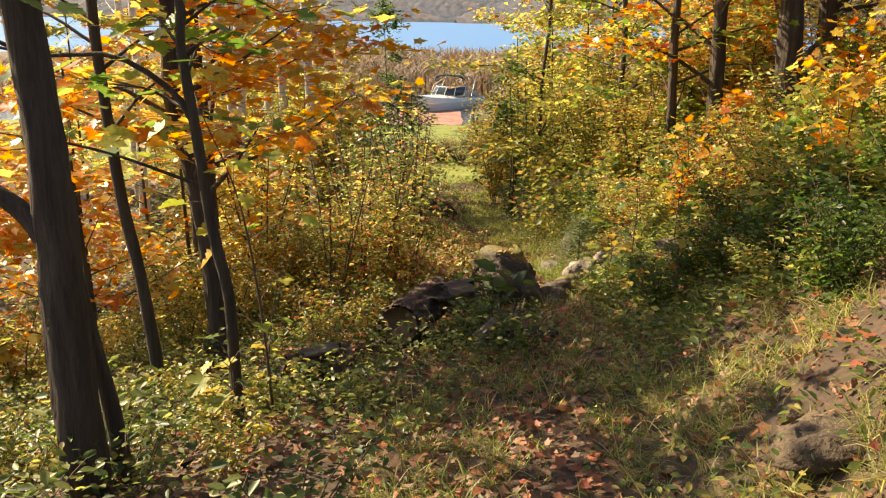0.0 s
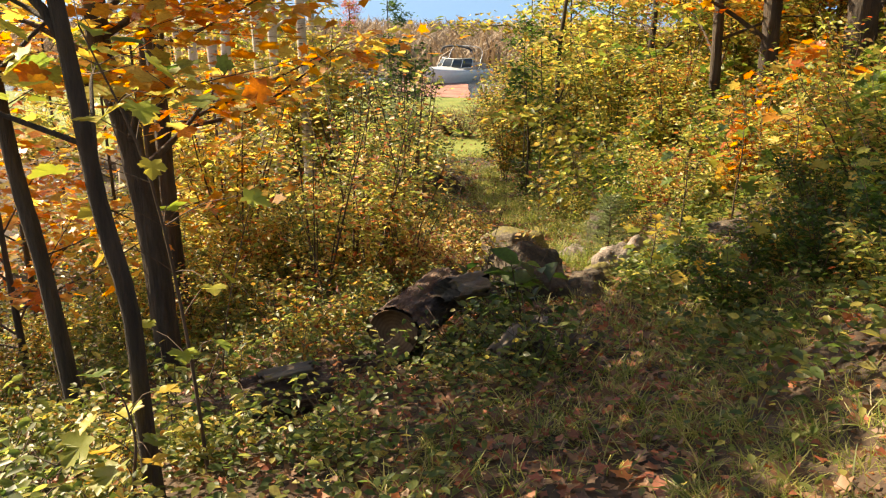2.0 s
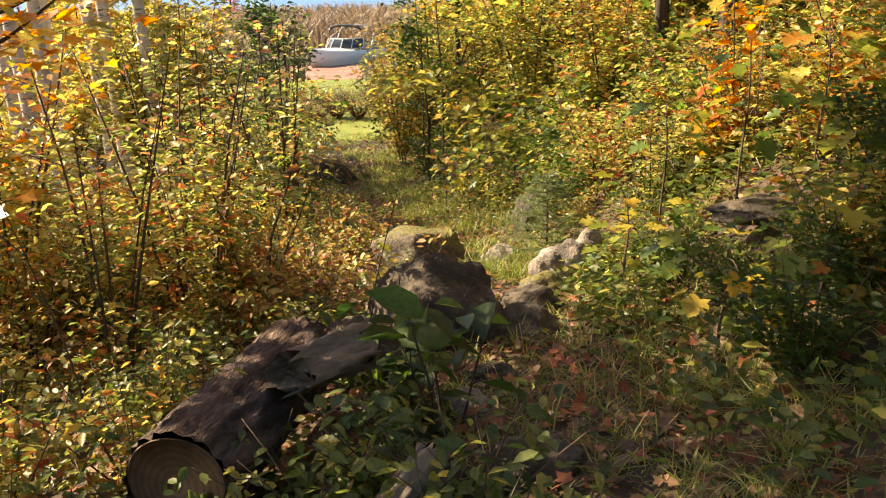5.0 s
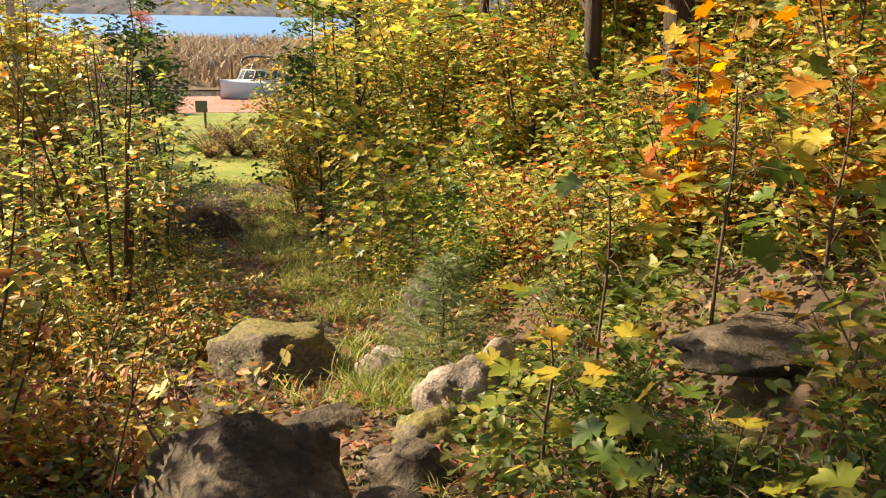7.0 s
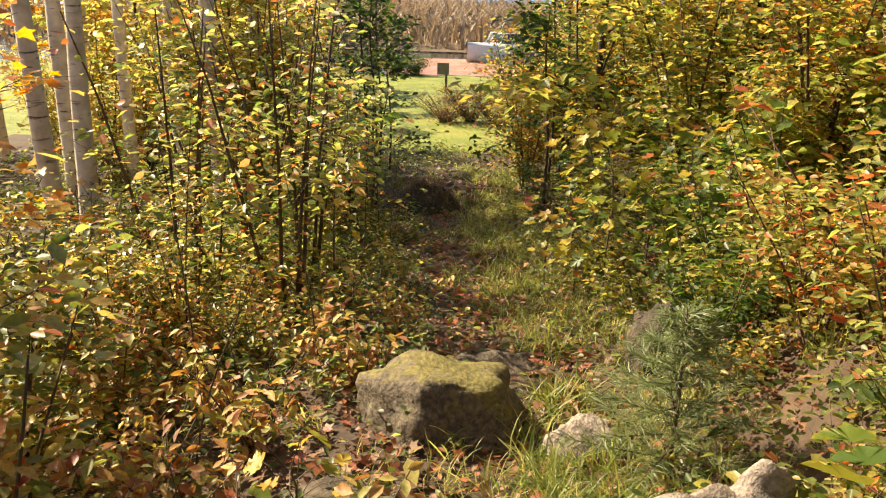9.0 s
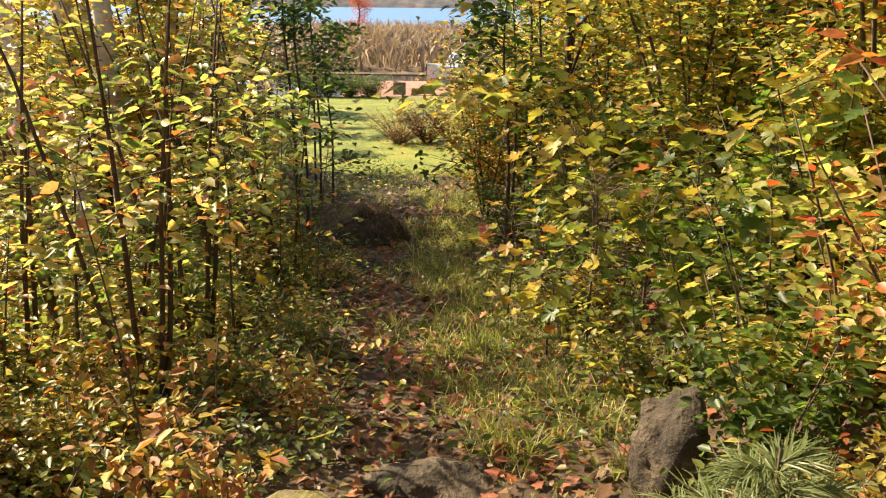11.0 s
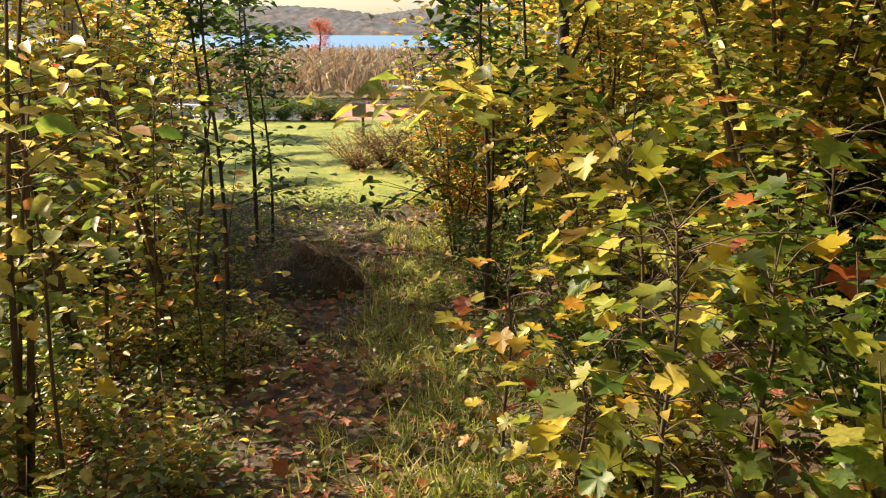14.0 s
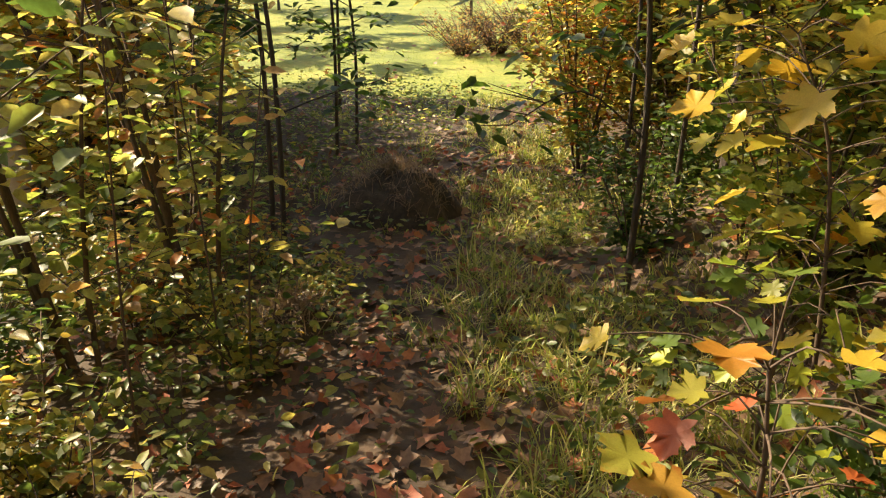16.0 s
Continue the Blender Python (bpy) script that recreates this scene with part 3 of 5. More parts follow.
KINDS = {
    "shrub": ("shrub", lambda: plant("shrub", 1.5, 9, 0.42, 1200, 0.07, "oval", M_SHRUB, "leafy shrub turning yellow-green in autumn sun", "shrub", 0.075)),
    "tall": ("tall_shrub", lambda: plant("tall_shrub", 2.5, 9, 0.3, 2300, 0.085, "oval_far", M_YELLOW, "tall thin-stemmed shrub with small yellow leaves", "shrub", 0.09, 6)),
    "tallgreen": ("tall_shrub", lambda: plant("tall_shrub", 2.7, 8, 0.28, 2300, 0.088, "oval_far", M_SHRUB, "tall shrub with green and yellow leaves", "shrub", 0.1, 6)),
    "weed": ("broadleaf_weed", lambda: plant("broadleaf_weed", 0.55, 4, 0.35, 26, 0.14, "oval", M_GREEN, "tall weed with long blue-green leaves", "weed", 0.05, 2, (-0.5, 0.5))),
    "slim": ("slim_shrub", lambda: plant("slim_shrub", 2.1, 5, 0.22, 560, 0.075, "oval", M_BANK, "slender shrub with sparse yellow and green leaves", "shrub", 0.1, 5)),
    "bank": ("bank_shrub", lambda: plant("bank_shrub", 1.25, 9, 0.5, 900, 0.075, "oval", M_BANK, "sunlit bank shrub with lime, yellow and orange leaves", "shrub", 0.08, 3)),
    "maple": ("maple_sapling", lambda: plant("maple_sapling", 1.3, 5, 0.35, 230, 0.105, "maple", M_MAPLE, "young maple with broad green and yellow leaves", "sapling", 0.08, 4, (-0.7, 0.1))),
    "mapleorange": ("maple_sapling", lambda: plant("maple_sapling", 1.4, 3, 0.35, 150, 0.11, "maple", M_ORANGE, "young maple with orange and gold leaves", "sapling", 0.08, 4, (-0.7, 0.1))),
    "low": ("low_shrub", lambda: plant("low_shrub", 0.65, 8, 0.6, 520, 0.06, "oval", M_SHRUB, "low leafy undergrowth shrub, green and yellow", "shrub", 0.06, 3)),
    "dry": ("dry_shrub", lambda: plant("dry_shrub", 0.75, 6, 0.6, 300, 0.08, "oval", M_BROWN, "low shrub with drying brown and orange leaves", "shrub", 0.06, 3, (-1.0, 0.2))),
    "greenbush": ("green_shrub", lambda: plant("green_shrub", 1.0, 9, 0.55, 900, 0.07, "oval", M_GREEN, "dark green leafy shrub", "shrub", 0.08, 4)),
    "herbplant": ("broadleaf_herb", lambda: plant("broadleaf_herb", 0.4, 7, 0.8, 120, 0.062, "oval", M_HERB, "broad-leaved green woodland herb", "herb", 0.04, 2, (-0.6, 0.2))),
}


def clear(x, y, margin):
    return abs(x - path_x(y)) > margin


ROCK_SPOTS = []


def blocked(x, y):
    return any((x - a) ** 2 + (y - b) ** 2 < (r * 0.8) ** 2 for a, b, r in ROCK_SPOTS)


# ---- rocks and logs ----
def rock(x, y, w, d, h, mat, label, seed, rz=0.0, sink=0.35, sharp=0.25, name="boulder", cuts=()):
    """A weathered stone: a ball cut by planes and roughened; h is its height over the ground."""
    r = np.random.default_rng(seed)
    bm = bmesh.new()
    bmesh.ops.create_icosphere(bm, subdivisions=4, radius=1.0)
    planes = [(Vector(r.normal(0, 1, 3)).normalized(), r.uniform(0.6, 0.85)) for _ in range(9)]
    planes = [(Vector(c[:3]).normalized(), c[3]) for c in cuts] or planes
    off = Vector(r.uniform(0, 50, 3))
    for v in bm.verts:
        p = v.co.copy()
        for nrm, k in planes:
            over = p.dot(nrm) - k
            if over > 0:
                p -= nrm * over * (0.55 + sharp)
        p *= 1 + 0.17 * noise.fractal(p * 1.9 + off, 0.65, 2.1, 6) + 0.05 * noise.noise(p * 6 + off)
        v.co = Vector((p.x * w / 1.6, p.y * d / 1.6, p.z * h * (1 + sink) / 1.5))
    me = bpy.data.meshes.new(name)
    bm.to_mesh(me)
    bm.free()
    me.materials.append(mat)
    smooth(me)
    ob = new(name, me)
    top = max(v.co.z for v in me.vertices)
    ob.matrix_world = pose(x, y, gz(x, y) + h - top, 0, 0, rz)
    ROCK_SPOTS.append((x, y, max(w, d) / 2))
    return tagged(ob, label, "rock", "stones along the path")


def log(p, q, r, label, seed, name="log"):
    """A cut log from p to q: ridged bark and two sawn ends."""
    p, q = Vector(p), Vector(q)
    rr = np.random.default_rng(seed)
    n, k = 56, 36
    L = (q - p).length
    V, F = [], []
    ph = rr.uniform(0, 6, 4)
    for i in range(k):
        for j in range(n):
            a = 2 * np.pi * j / n
            x = L * i / (k - 1)
            q3 = Vector((x * 3.2 + seed, 6.0 * np.cos(a), 6.0 * np.sin(a)))
            ridge = 1 - abs(noise.fractal(q3, 0.6, 2.0, 4)) * 2.2
            rad = r * (1 + 0.05 * np.sin(2 * a + ph[0]) + 0.04 * np.sin(3 * a + ph[1] + x) + 0.13 * max(-1, ridge) - 0.07)
            V.append((L * i / (k - 1), rad * np.cos(a), rad * np.sin(a)))
    for i in range(k - 1):
        for j in range(n):
            F.append((i * n + j, i * n + (j + 1) % n, (i + 1) * n + (j + 1) % n, (i + 1) * n + j))
    e = base_empty(name, 0, 0, 0)
    e.matrix_world = Matrix.Translation(p) @ (q - p).to_track_quat("X", "Z").to_matrix().to_4x4()
    part("bark", smooth(mesh_from("bark", V, np.array(F), M_LOGBARK)), e, "furrowed grey-brown bark")
    for s, i in ((-0.003, 0), (L + 0.003, k - 1)):
        ring = [(0.9 * r * (1 + 0.03 * np.sin(3 * a)) * np.cos(a), 0.9 * r * (1 + 0.03 * np.sin(3 * a)) * np.sin(a)) for a in np.arange(n) * 2 * np.pi / n]
        W = [(s, b, c) for b, c in ring]
        W2 = [(L * i / (k - 1), b * 1.02, c * 1.02) for b, c in ring]
        W = W + W2 + [(s, 0, 0)]
        FF = [(j, (j + 1) % n, 2 * n) for j in range(n)] + [(j, (j + 1) % n, n + (j + 1) % n) for j in range(n)] + [(j, n + (j + 1) % n, n + j) for j in range(n)]
        part("cut_end", mesh_from("cut_end", W, np.array(FF), M_CUT), e, "sawn brown end with growth rings")
    return tagged(e, label, "log", "cut logs beside the path")


def split_piece(p, q, r, label, seed):
    """A split wedge of log with splintered ends."""
    p, q = Vector(p), Vector(q)
    rr = np.random.default_rng(seed)
    L, k = (q - p).length, 34
    corners = [(-r, 0), (-0.6 * r, 0.55 * r), (0, 0.85 * r), (0.6 * r, 0.5 * r), (r, -0.1 * r), (0.5 * r, -0.35 * r), (0, -0.5 * r), (-0.5 * r, -0.4 * r), (-0.8 * r, -0.2 * r)]
    prof = [tuple(np.array(a) + (np.array(b) - np.array(a)) * u / 4) for a, b in zip(corners, corners[1:] + corners[:1]) for u in range(4)]
    n = len(prof)
    grain = np.array([noise.fractal(Vector((j * 0.9, seed, 0)), 0.5, 2.0, 4) for j in range(n)])
    jag = rr.uniform(-1, 1, (2, n)) * r * 0.35 + grain * r * 0.8
    V = []
    for i in range(k):
        t = i / (k - 1)
        for j, (a, b) in enumerate(prof):
            x = t * L + jag[0, j] * (1 - t) ** 4 + jag[1, j] * t ** 4
            w = 0.3 * noise.fractal(Vector((x * 3, a / r * 4, b / r * 4 + seed)), 0.7, 2.0, 5) + 0.16 * grain[j]
            V.append((x, a * (1 + w), b * (1 + w) + 0.12 * r * np.sin(7 * a / r + 3 * t)))
    F = [(i * n + j, i * n + (j + 1) % n, (i + 1) * n + (j + 1) % n, (i + 1) * n + j) for i in range(k - 1) for j in range(n)]
    F3 = [(a, b, c) for a, b, c, d in F] + [(a, c, d) for a, b, c, d in F]
    F3 += [(0, j, j + 1) for j in range(1, n - 1)] + [((k - 1) * n, (k - 1) * n + j + 1, (k - 1) * n + j) for j in range(1, n - 1)]
    ob = new("split_log", mesh_from("split_log", V, np.array(F3), M_SPLIT))
    ob.matrix_world = Matrix.Translation(p) @ (q - p).to_track_quat("X", "Z").to_matrix().to_4x4()
    return tagged(ob, label, "log", "cut logs beside the path")


# boulders along the stream of stones in the path
rock(0.66, 8.58, 0.76, 0.62, 0.5, M_ROCK, "large dark granite boulder beside the path", 31, 0, sharp=0.4, cuts=((0.45, -0.35, 0.85, 0.5), (-0.75, -0.2, 0.65, 0.55), (0, -1, 0.15, 0.6), (0, 0.8, 0.6, 0.7), (1, 0, 0.1, 0.75)))
rock(0.80, 10.85, 0.64, 0.54, 0.33, M_MOSSROCK, "moss-topped angular boulder with a sunlit side", 32, 0, sharp=0.3, cuts=((0.1, 0.15, 1, 0.55), (0.2, -1, 0.22, 0.58), (-1, -0.75, 0.2, 0.6), (1, -0.1, 0.3, 0.72), (0, 1, 0.3, 0.75), (-0.5, 0.1, 0.8, 0.72), (0.6, -0.4, 0.8, 0.75)))
rock(0.22, 8.15, 0.5, 0.45, 0.3, M_ROCK, "grey boulder leaning against a larger one", 33, 50)
rock(1.12, 8.55, 0.42, 0.36, 0.15, M_ROCK, "dark rounded stone in the path", 34, 15)
rock(1.3, 9.0, 0.34, 0.3, 0.14, M_ROCK, "small dark stone in the path", 35, 80)
rock(1.45, 9.4, 0.3, 0.26, 0.15, M_MOSSROCK, "small stone with a mossy top", 36, 40)
rock(1.68, 9.78, 0.36, 0.32, 0.3, M_PALEROCK, "pale pinkish granite boulder in the bank", 37, 0)
rock(1.86, 9.85, 0.34, 0.3, 0.36, M_PALEROCK, "pale upright granite stone in the bank", 38, 30)
rock(1.40, 10.65, 0.32, 0.28, 0.16, M_PALEROCK, "pale rounded stone at the path's edge", 39, 60)
rock(1.03, 11.75, 0.5, 0.28, 0.1, M_ROCK, "flat grey stone sunk in the path", 40, 5)
rock(1.85, 11.6, 0.27, 0.25, 0.36, M_ROCK, "rounded upright grey stone", 41, 0)
rock(1.0, 9.75, 0.36, 0.3, 0.1, M_ROCK, "low stone among fallen leaves", 42, 25)
rock(0.45, 10.0, 0.4, 0.35, 0.13, M_ROCK, "low grey stone under dry leaves", 43, 70)
rock(2.6, 8.5, 0.8, 0.4, 0.06, M_ROCK, "broad earth-stained slab in the bank", 44, 8, cuts=((0, -0.1, 1, 0.4), (0, -1, 0.2, 0.6), (-1, -0.2, 0.3, 0.7), (1, 0, 0.2, 0.75)))
rock(1.33, 2.95, 0.36, 0.3, 0.1, M_EARTHROCK, "grass-grown stone on the bank", 45, 20)
rock(0.2, 2.75, 0.2, 0.16, 0.06, M_PALEROCK, "small stone in the leafy path", 46, 0)
rock(0.78, 6.75, 0.36, 0.3, 0.12, M_ROCK, "brown stone beside the path", 47, 10)
rock(0.5, 6.6, 0.3, 0.26, 0.13, M_ROCK, "rounded brown stone beside the path", 48, 40)
rock(0.62, 7.4, 0.26, 0.2, 0.1, M_PALEROCK, "pale flat stone beside the path", 49, 40)
rock(0.82, 7.75, 0.24, 0.18, 0.09, M_ROCK, "small grey stone in the path", 50, 40)
rock(2.9, 6.2, 0.5, 0.4, 0.12, M_ROCK, "grey stone set in the grassy bank", 51, 40)
rock(-0.25, 3.0, 0.24, 0.18, 0.07, M_MOSSROCK, "small mossy stone beside the path", 52, 40)

log((-0.36, 6.62, -1.12), (-0.02, 7.7, -1.2), 0.175, "thick sawn log with weathered bark beside the path", 61)
log((-0.85, 6.5, -1.42), (-0.15, 6.95, -1.45), 0.14, "shorter sawn log lying under a larger one", 62)
split_piece((-0.04, 7.0, -0.97), (0.2, 7.4, -1.08), 0.11, "splintered pale split log", 63)
split_piece((0.25, 6.4, -1.15), (0.42, 6.55, -1.05), 0.06, "small weathered piece of split wood", 64)
log((-1.1, 5.75, gz(-1.1, 5.75) + 0.09), (-0.68, 5.95, gz(-0.68, 5.95) + 0.1), 0.12, "short brown log among fallen leaves", 65)
log((-1.5, 5.6, gz(-1.5, 5.6) + 0.07), (-1.05, 5.5, gz(-1.05, 5.5) + 0.08), 0.11, "half-rotten log under fallen leaves", 66)
split_piece((-1.0, 5.78, gz(-1.1, 5.75) + 0.22), (-0.76, 5.9, gz(-0.68, 5.95) + 0.23), 0.045, "pale split log lying on other logs", 67)
split_piece((-1.3, 4.1, -0.98), (-0.95, 4.3, -0.96), 0.09, "weathered split log in the undergrowth", 68)
log((-0.75, 7.2, -1.62), (-0.35, 8.1, -1.6), 0.15, "dark log half hidden in shrubs", 69)


def earth_mound(x, y, w, h, seed, label):
    """A lumpy heap of earth and dead roots."""
    n, k = 72, 26
    V = []
    for i in range(k):
        t = i / (k - 1)
        for j in range(n):
            a = 2 * np.pi * j / n
            rad = w / 2 * t * (1 + 0.12 * np.sin(2 * a + seed) + 0.07 * np.sin(5 * a))
            px, py = x + rad * np.cos(a), y + rad * np.sin(a) * 0.8
            lump = 0.16 * noise.fractal(Vector((px * 5, py * 5, seed)), 0.8, 2.1, 6)
            V.append((px, py, gz(px, py) + h * (np.cos(t * np.pi / 2) ** 0.75 * (1 + lump)) + 0.05 * lump - 0.03 * t))
    F = [(i * n + j, i * n + (j + 1) % n, (i + 1) * n + (j + 1) % n, (i + 1) * n + j) for i in range(k - 1) for j in range(n)]
    e = base_empty("earth_mound", 0, 0, 0)
    part("earth", smooth(mesh_from("earth", V, np.array(F), M_MOUND)), e)
    P = np.array(V)[rng.integers(0, n * (k - 2), int(900 * w))]
    tagged(part("root_tangle", mesh_from("root_tangle", *leaves(P, 0.13, "blade", (0.0, 1.3), 0.5), M_REED), e, "dry brown roots and stalks"), kind="stuff")
    return tagged(e, label, "mound")


earth_mound(-0.1, 18.1, 1.1, 0.38, 5, "dark rounded mound of earth beside the path")
earth_mound(-0.15, 15.85, 0.5, 0.15, 6, "small dark heap of earth in leaves")
ROCK_SPOTS += [(-0.1, 18.1, 0.7), (-0.15, 15.8, 0.3)]
STONES = len(ROCK_SPOTS)


# ---- trees ----
def tree(trunk, r0, r1, bark, leaf, kind, size, nleaf, limbs, label, cat, name="tree", first=0.35, reach=1.2, flat=0.35, top=None, spread_=0.22, fork=()):
    """A tapered bent trunk, limbs and a loose crown. trunk: points from the ground up; top adds height above the last."""
    P = [np.array(p, float) for p in trunk]
    if top:
        dirv = (P[-1] - P[0]) / np.linalg.norm(P[-1] - P[0])
        dirv = dirv * 0.5 + np.array([0, 0, 0.5])
        for h in (0.5, 1.0):
            P.append(P[len(trunk) - 1] + dirv * top * h + np.append(rng.normal(0, 0.12 * h, 2), 0))
    root = P[0].copy()
    P[0] = P[0] - np.array([0, 0, 0.15])
    C = spline(P, 22) - root
    e = base_empty(name, *root)
    t = np.linspace(0, 1, 22)
    R = r0 + (r1 - r0) * t + r0 * 0.3 * np.exp(-t * 25)
    R = R * (1 + rng.normal(0, 0.03, 22))
    if r0 > 0.06 and bark is M_BARK:
        fine, sides = spline(C, 110), 30
        V, F = tube(fine, np.interp(np.linspace(0, 1, 110), t, R), sides)
        V = np.array(V, float)
        for i in range(110):
            for j in range(sides):
                p, c = V[i * sides + j], fine[i]
                a = 2 * np.pi * j / sides
                ridge = noise.noise(Vector((np.cos(a) * 3.4, np.sin(a) * 3.4, c[2] * 2.6 + root[0]))) + 0.5 * noise.noise(Vector((np.cos(a) * 8, np.sin(a) * 8, c[2] * 7)))
                V[i * sides + j] = c + (p - c) * (1 + 0.16 * ridge)
    else:
        V, F = tube(C, R, 12)
    part("trunk", smooth(mesh_from("trunk", V, F, bark)), e)
    spots = []
    for k in range(limbs):
        s = first + (1 - first) * (k + rng.uniform(0, 0.9)) / limbs
        q = C[min(21, int(s * 21))]
        a = rng.uniform(0, 6.28)
        L = reach * (1.15 - 0.6 * s) * rng.uniform(0.7, 1.2)
        Q = spline([q, q + np.array([np.cos(a) * 0.5, np.sin(a) * 0.5, rng.uniform(0.1, 0.4)]) * L, q + np.array([np.cos(a), np.sin(a), rng.uniform(0.1, 0.55)]) * L], 9)
        rad = max(0.005, R[min(21, int(s * 21))] * 0.38)
        V, F = tube(Q, np.linspace(rad, 0.003, 9), 6)
        limb = part("limb", smooth(mesh_from("limb", V, F, bark)), e)
        S = [Q[3:]]
        tw = []
        for _ in range(5):
            q2 = Q[rng.integers(3, 9)]
            b = a + rng.normal(0, 0.9)
            T = q2 + np.linspace(0, 1, 5)[:, None] * np.array([np.cos(b), np.sin(b), rng.uniform(-0.1, 0.35)]) * L * rng.uniform(0.25, 0.5)
            tw.append(tube(T, np.linspace(0.004, 0.0015, 5), 3))
            S.append(T[1:])
        tagged(part("twig_spray", mesh_from("twig_spray", *join(tw), M_TWIG), limb), kind="stuff")
        spots.append(np.concatenate(S))
    for f in fork:
        Q = spline([np.array(p, float) - root for p in f[0]], 12)
        V, F = tube(Q, np.linspace(f[1], f[2], 12), 8)
        part("limb", smooth(mesh_from("limb", V, F, bark)), e)
        spots.append(Q[6:])
    if nleaf:
        S = np.concatenate(spots)
        Pn = S[rng.integers(0, len(S), nleaf)] + rng.normal(0, spread_, (nleaf, 3)) * [1, 1, flat]
        tagged(part("crown", mesh_from("crown", *leaves(Pn, size, kind, (-0.55, 0.15), 0.35), leaf), e), kind="stuff")
    return tagged(e, label, cat)


# dark maples beside the start of the walk
tree([(-1.73, 3.9, gz(-1.73, 3.9)), (-1.75, 3.9, -0.17), (-1.75, 3.9, 0.62), (-1.79, 3.9, 1.32)], 0.108, 0.05, M_BARK, M_ORANGE, "maple", 0.12, 90, 6, "dark rough-barked maple trunk leaning slightly", "maple tree", first=0.62, reach=1.5, top=4.5,
     fork=[([(-1.75, 3.9, 0.2), (-1.86, 3.9, 0.4), (-2.05, 3.9, 0.55), (-2.5, 4.0, 0.8)], 0.06, 0.03)], name="maple_tree")
tree([(-1.62, 4.1, gz(-1.62, 4.1)), (-1.67, 4.1, -0.61), (-1.75, 4.1, -0.13), (-1.9, 4.15, 0.9)], 0.05, 0.02, M_BARK, M_MAPLE, "maple", 0.11, 40, 3, "thin dark maple stem beside a larger trunk", "maple tree", first=0.6, reach=0.8, top=1.0, name="maple_tree")
tree([(-1.16, 4.62, gz(-1.16, 4.62)), (-1.18, 4.62, -0.62), (-1.19, 4.62, -0.19), (-1.26, 4.62, 0.19), (-1.31, 4.62, 0.7), (-1.36, 4.62, 1.13), (-1.35, 4.62, 1.34)], 0.036, 0.02, M_BARK, M_MAPLE, "maple", 0.12, 220, 11, "slender dark maple with lime and orange leaves", "maple tree", first=0.4, reach=1.0, top=0.5,
     fork=[([(-1.31, 4.62, 0.72), (-1.42, 4.62, 0.9), (-1.7, 4.62, 1.07), (-2.05, 4.62, 1.07), (-2.5, 4.6, 1.15)], 0.02, 0.006)], name="maple_tree", flat=0.25)
tree([(-2.05, 5.95, gz(-2.05, 5.95)), (-2.15, 5.95, -0.56), (-2.24, 5.95, 0.05), (-2.3, 5.95, 0.82), (-2.32, 5.95, 1.36)], 0.045, 0.03, M_BARK, M_ORANGE, "maple", 0.12, 210, 11, "slender maple with orange leaves in flat sprays", "maple tree", first=0.4, reach=1.4, top=0.7, name="maple_tree", flat=0.2)
tree([(-1.9, 7.0, gz(-1.9, 7.0)), (-1.94, 7.0, -0.8), (-2.04, 7.0, -0.01), (-2.16, 7.0, 0.55), (-2.17, 7.0, 1.01)], 0.085, 0.05, M_BARK, M_ORANGE, "maple", 0.12, 850, 14, "grey-brown maple with glowing orange leaves", "maple tree", first=0.25, reach=1.5, top=1.4, name="maple_tree", flat=0.2)
tree([(-2.27, 8.5, gz(-2.27, 8.5)), (-2.33, 8.5, -0.77), (-2.34, 8.5, 0.11), (-2.4, 8.5, 1.2)], 0.07, 0.04, M_BARK, M_ORANGE, "maple_far", 0.125, 2100, 18, "maple with gold and orange leaves", "maple tree", first=0.3, reach=2.0, top=4.0, name="maple_tree", flat=0.2)

z0 = gz(-2.75, 9.5)
tree([(-2.75, 9.5, z0), (-2.8, 9.5, z0 + 2.2), (-2.7, 9.55, z0 + 4.0)], 0.06, 0.03, M_BARK, M_ORANGE, "maple_far", 0.13, 2600, 18, "tall maple with a spreading orange crown", "maple tree", first=0.52, reach=2.3, top=2.0, name="maple_tree", flat=0.35)

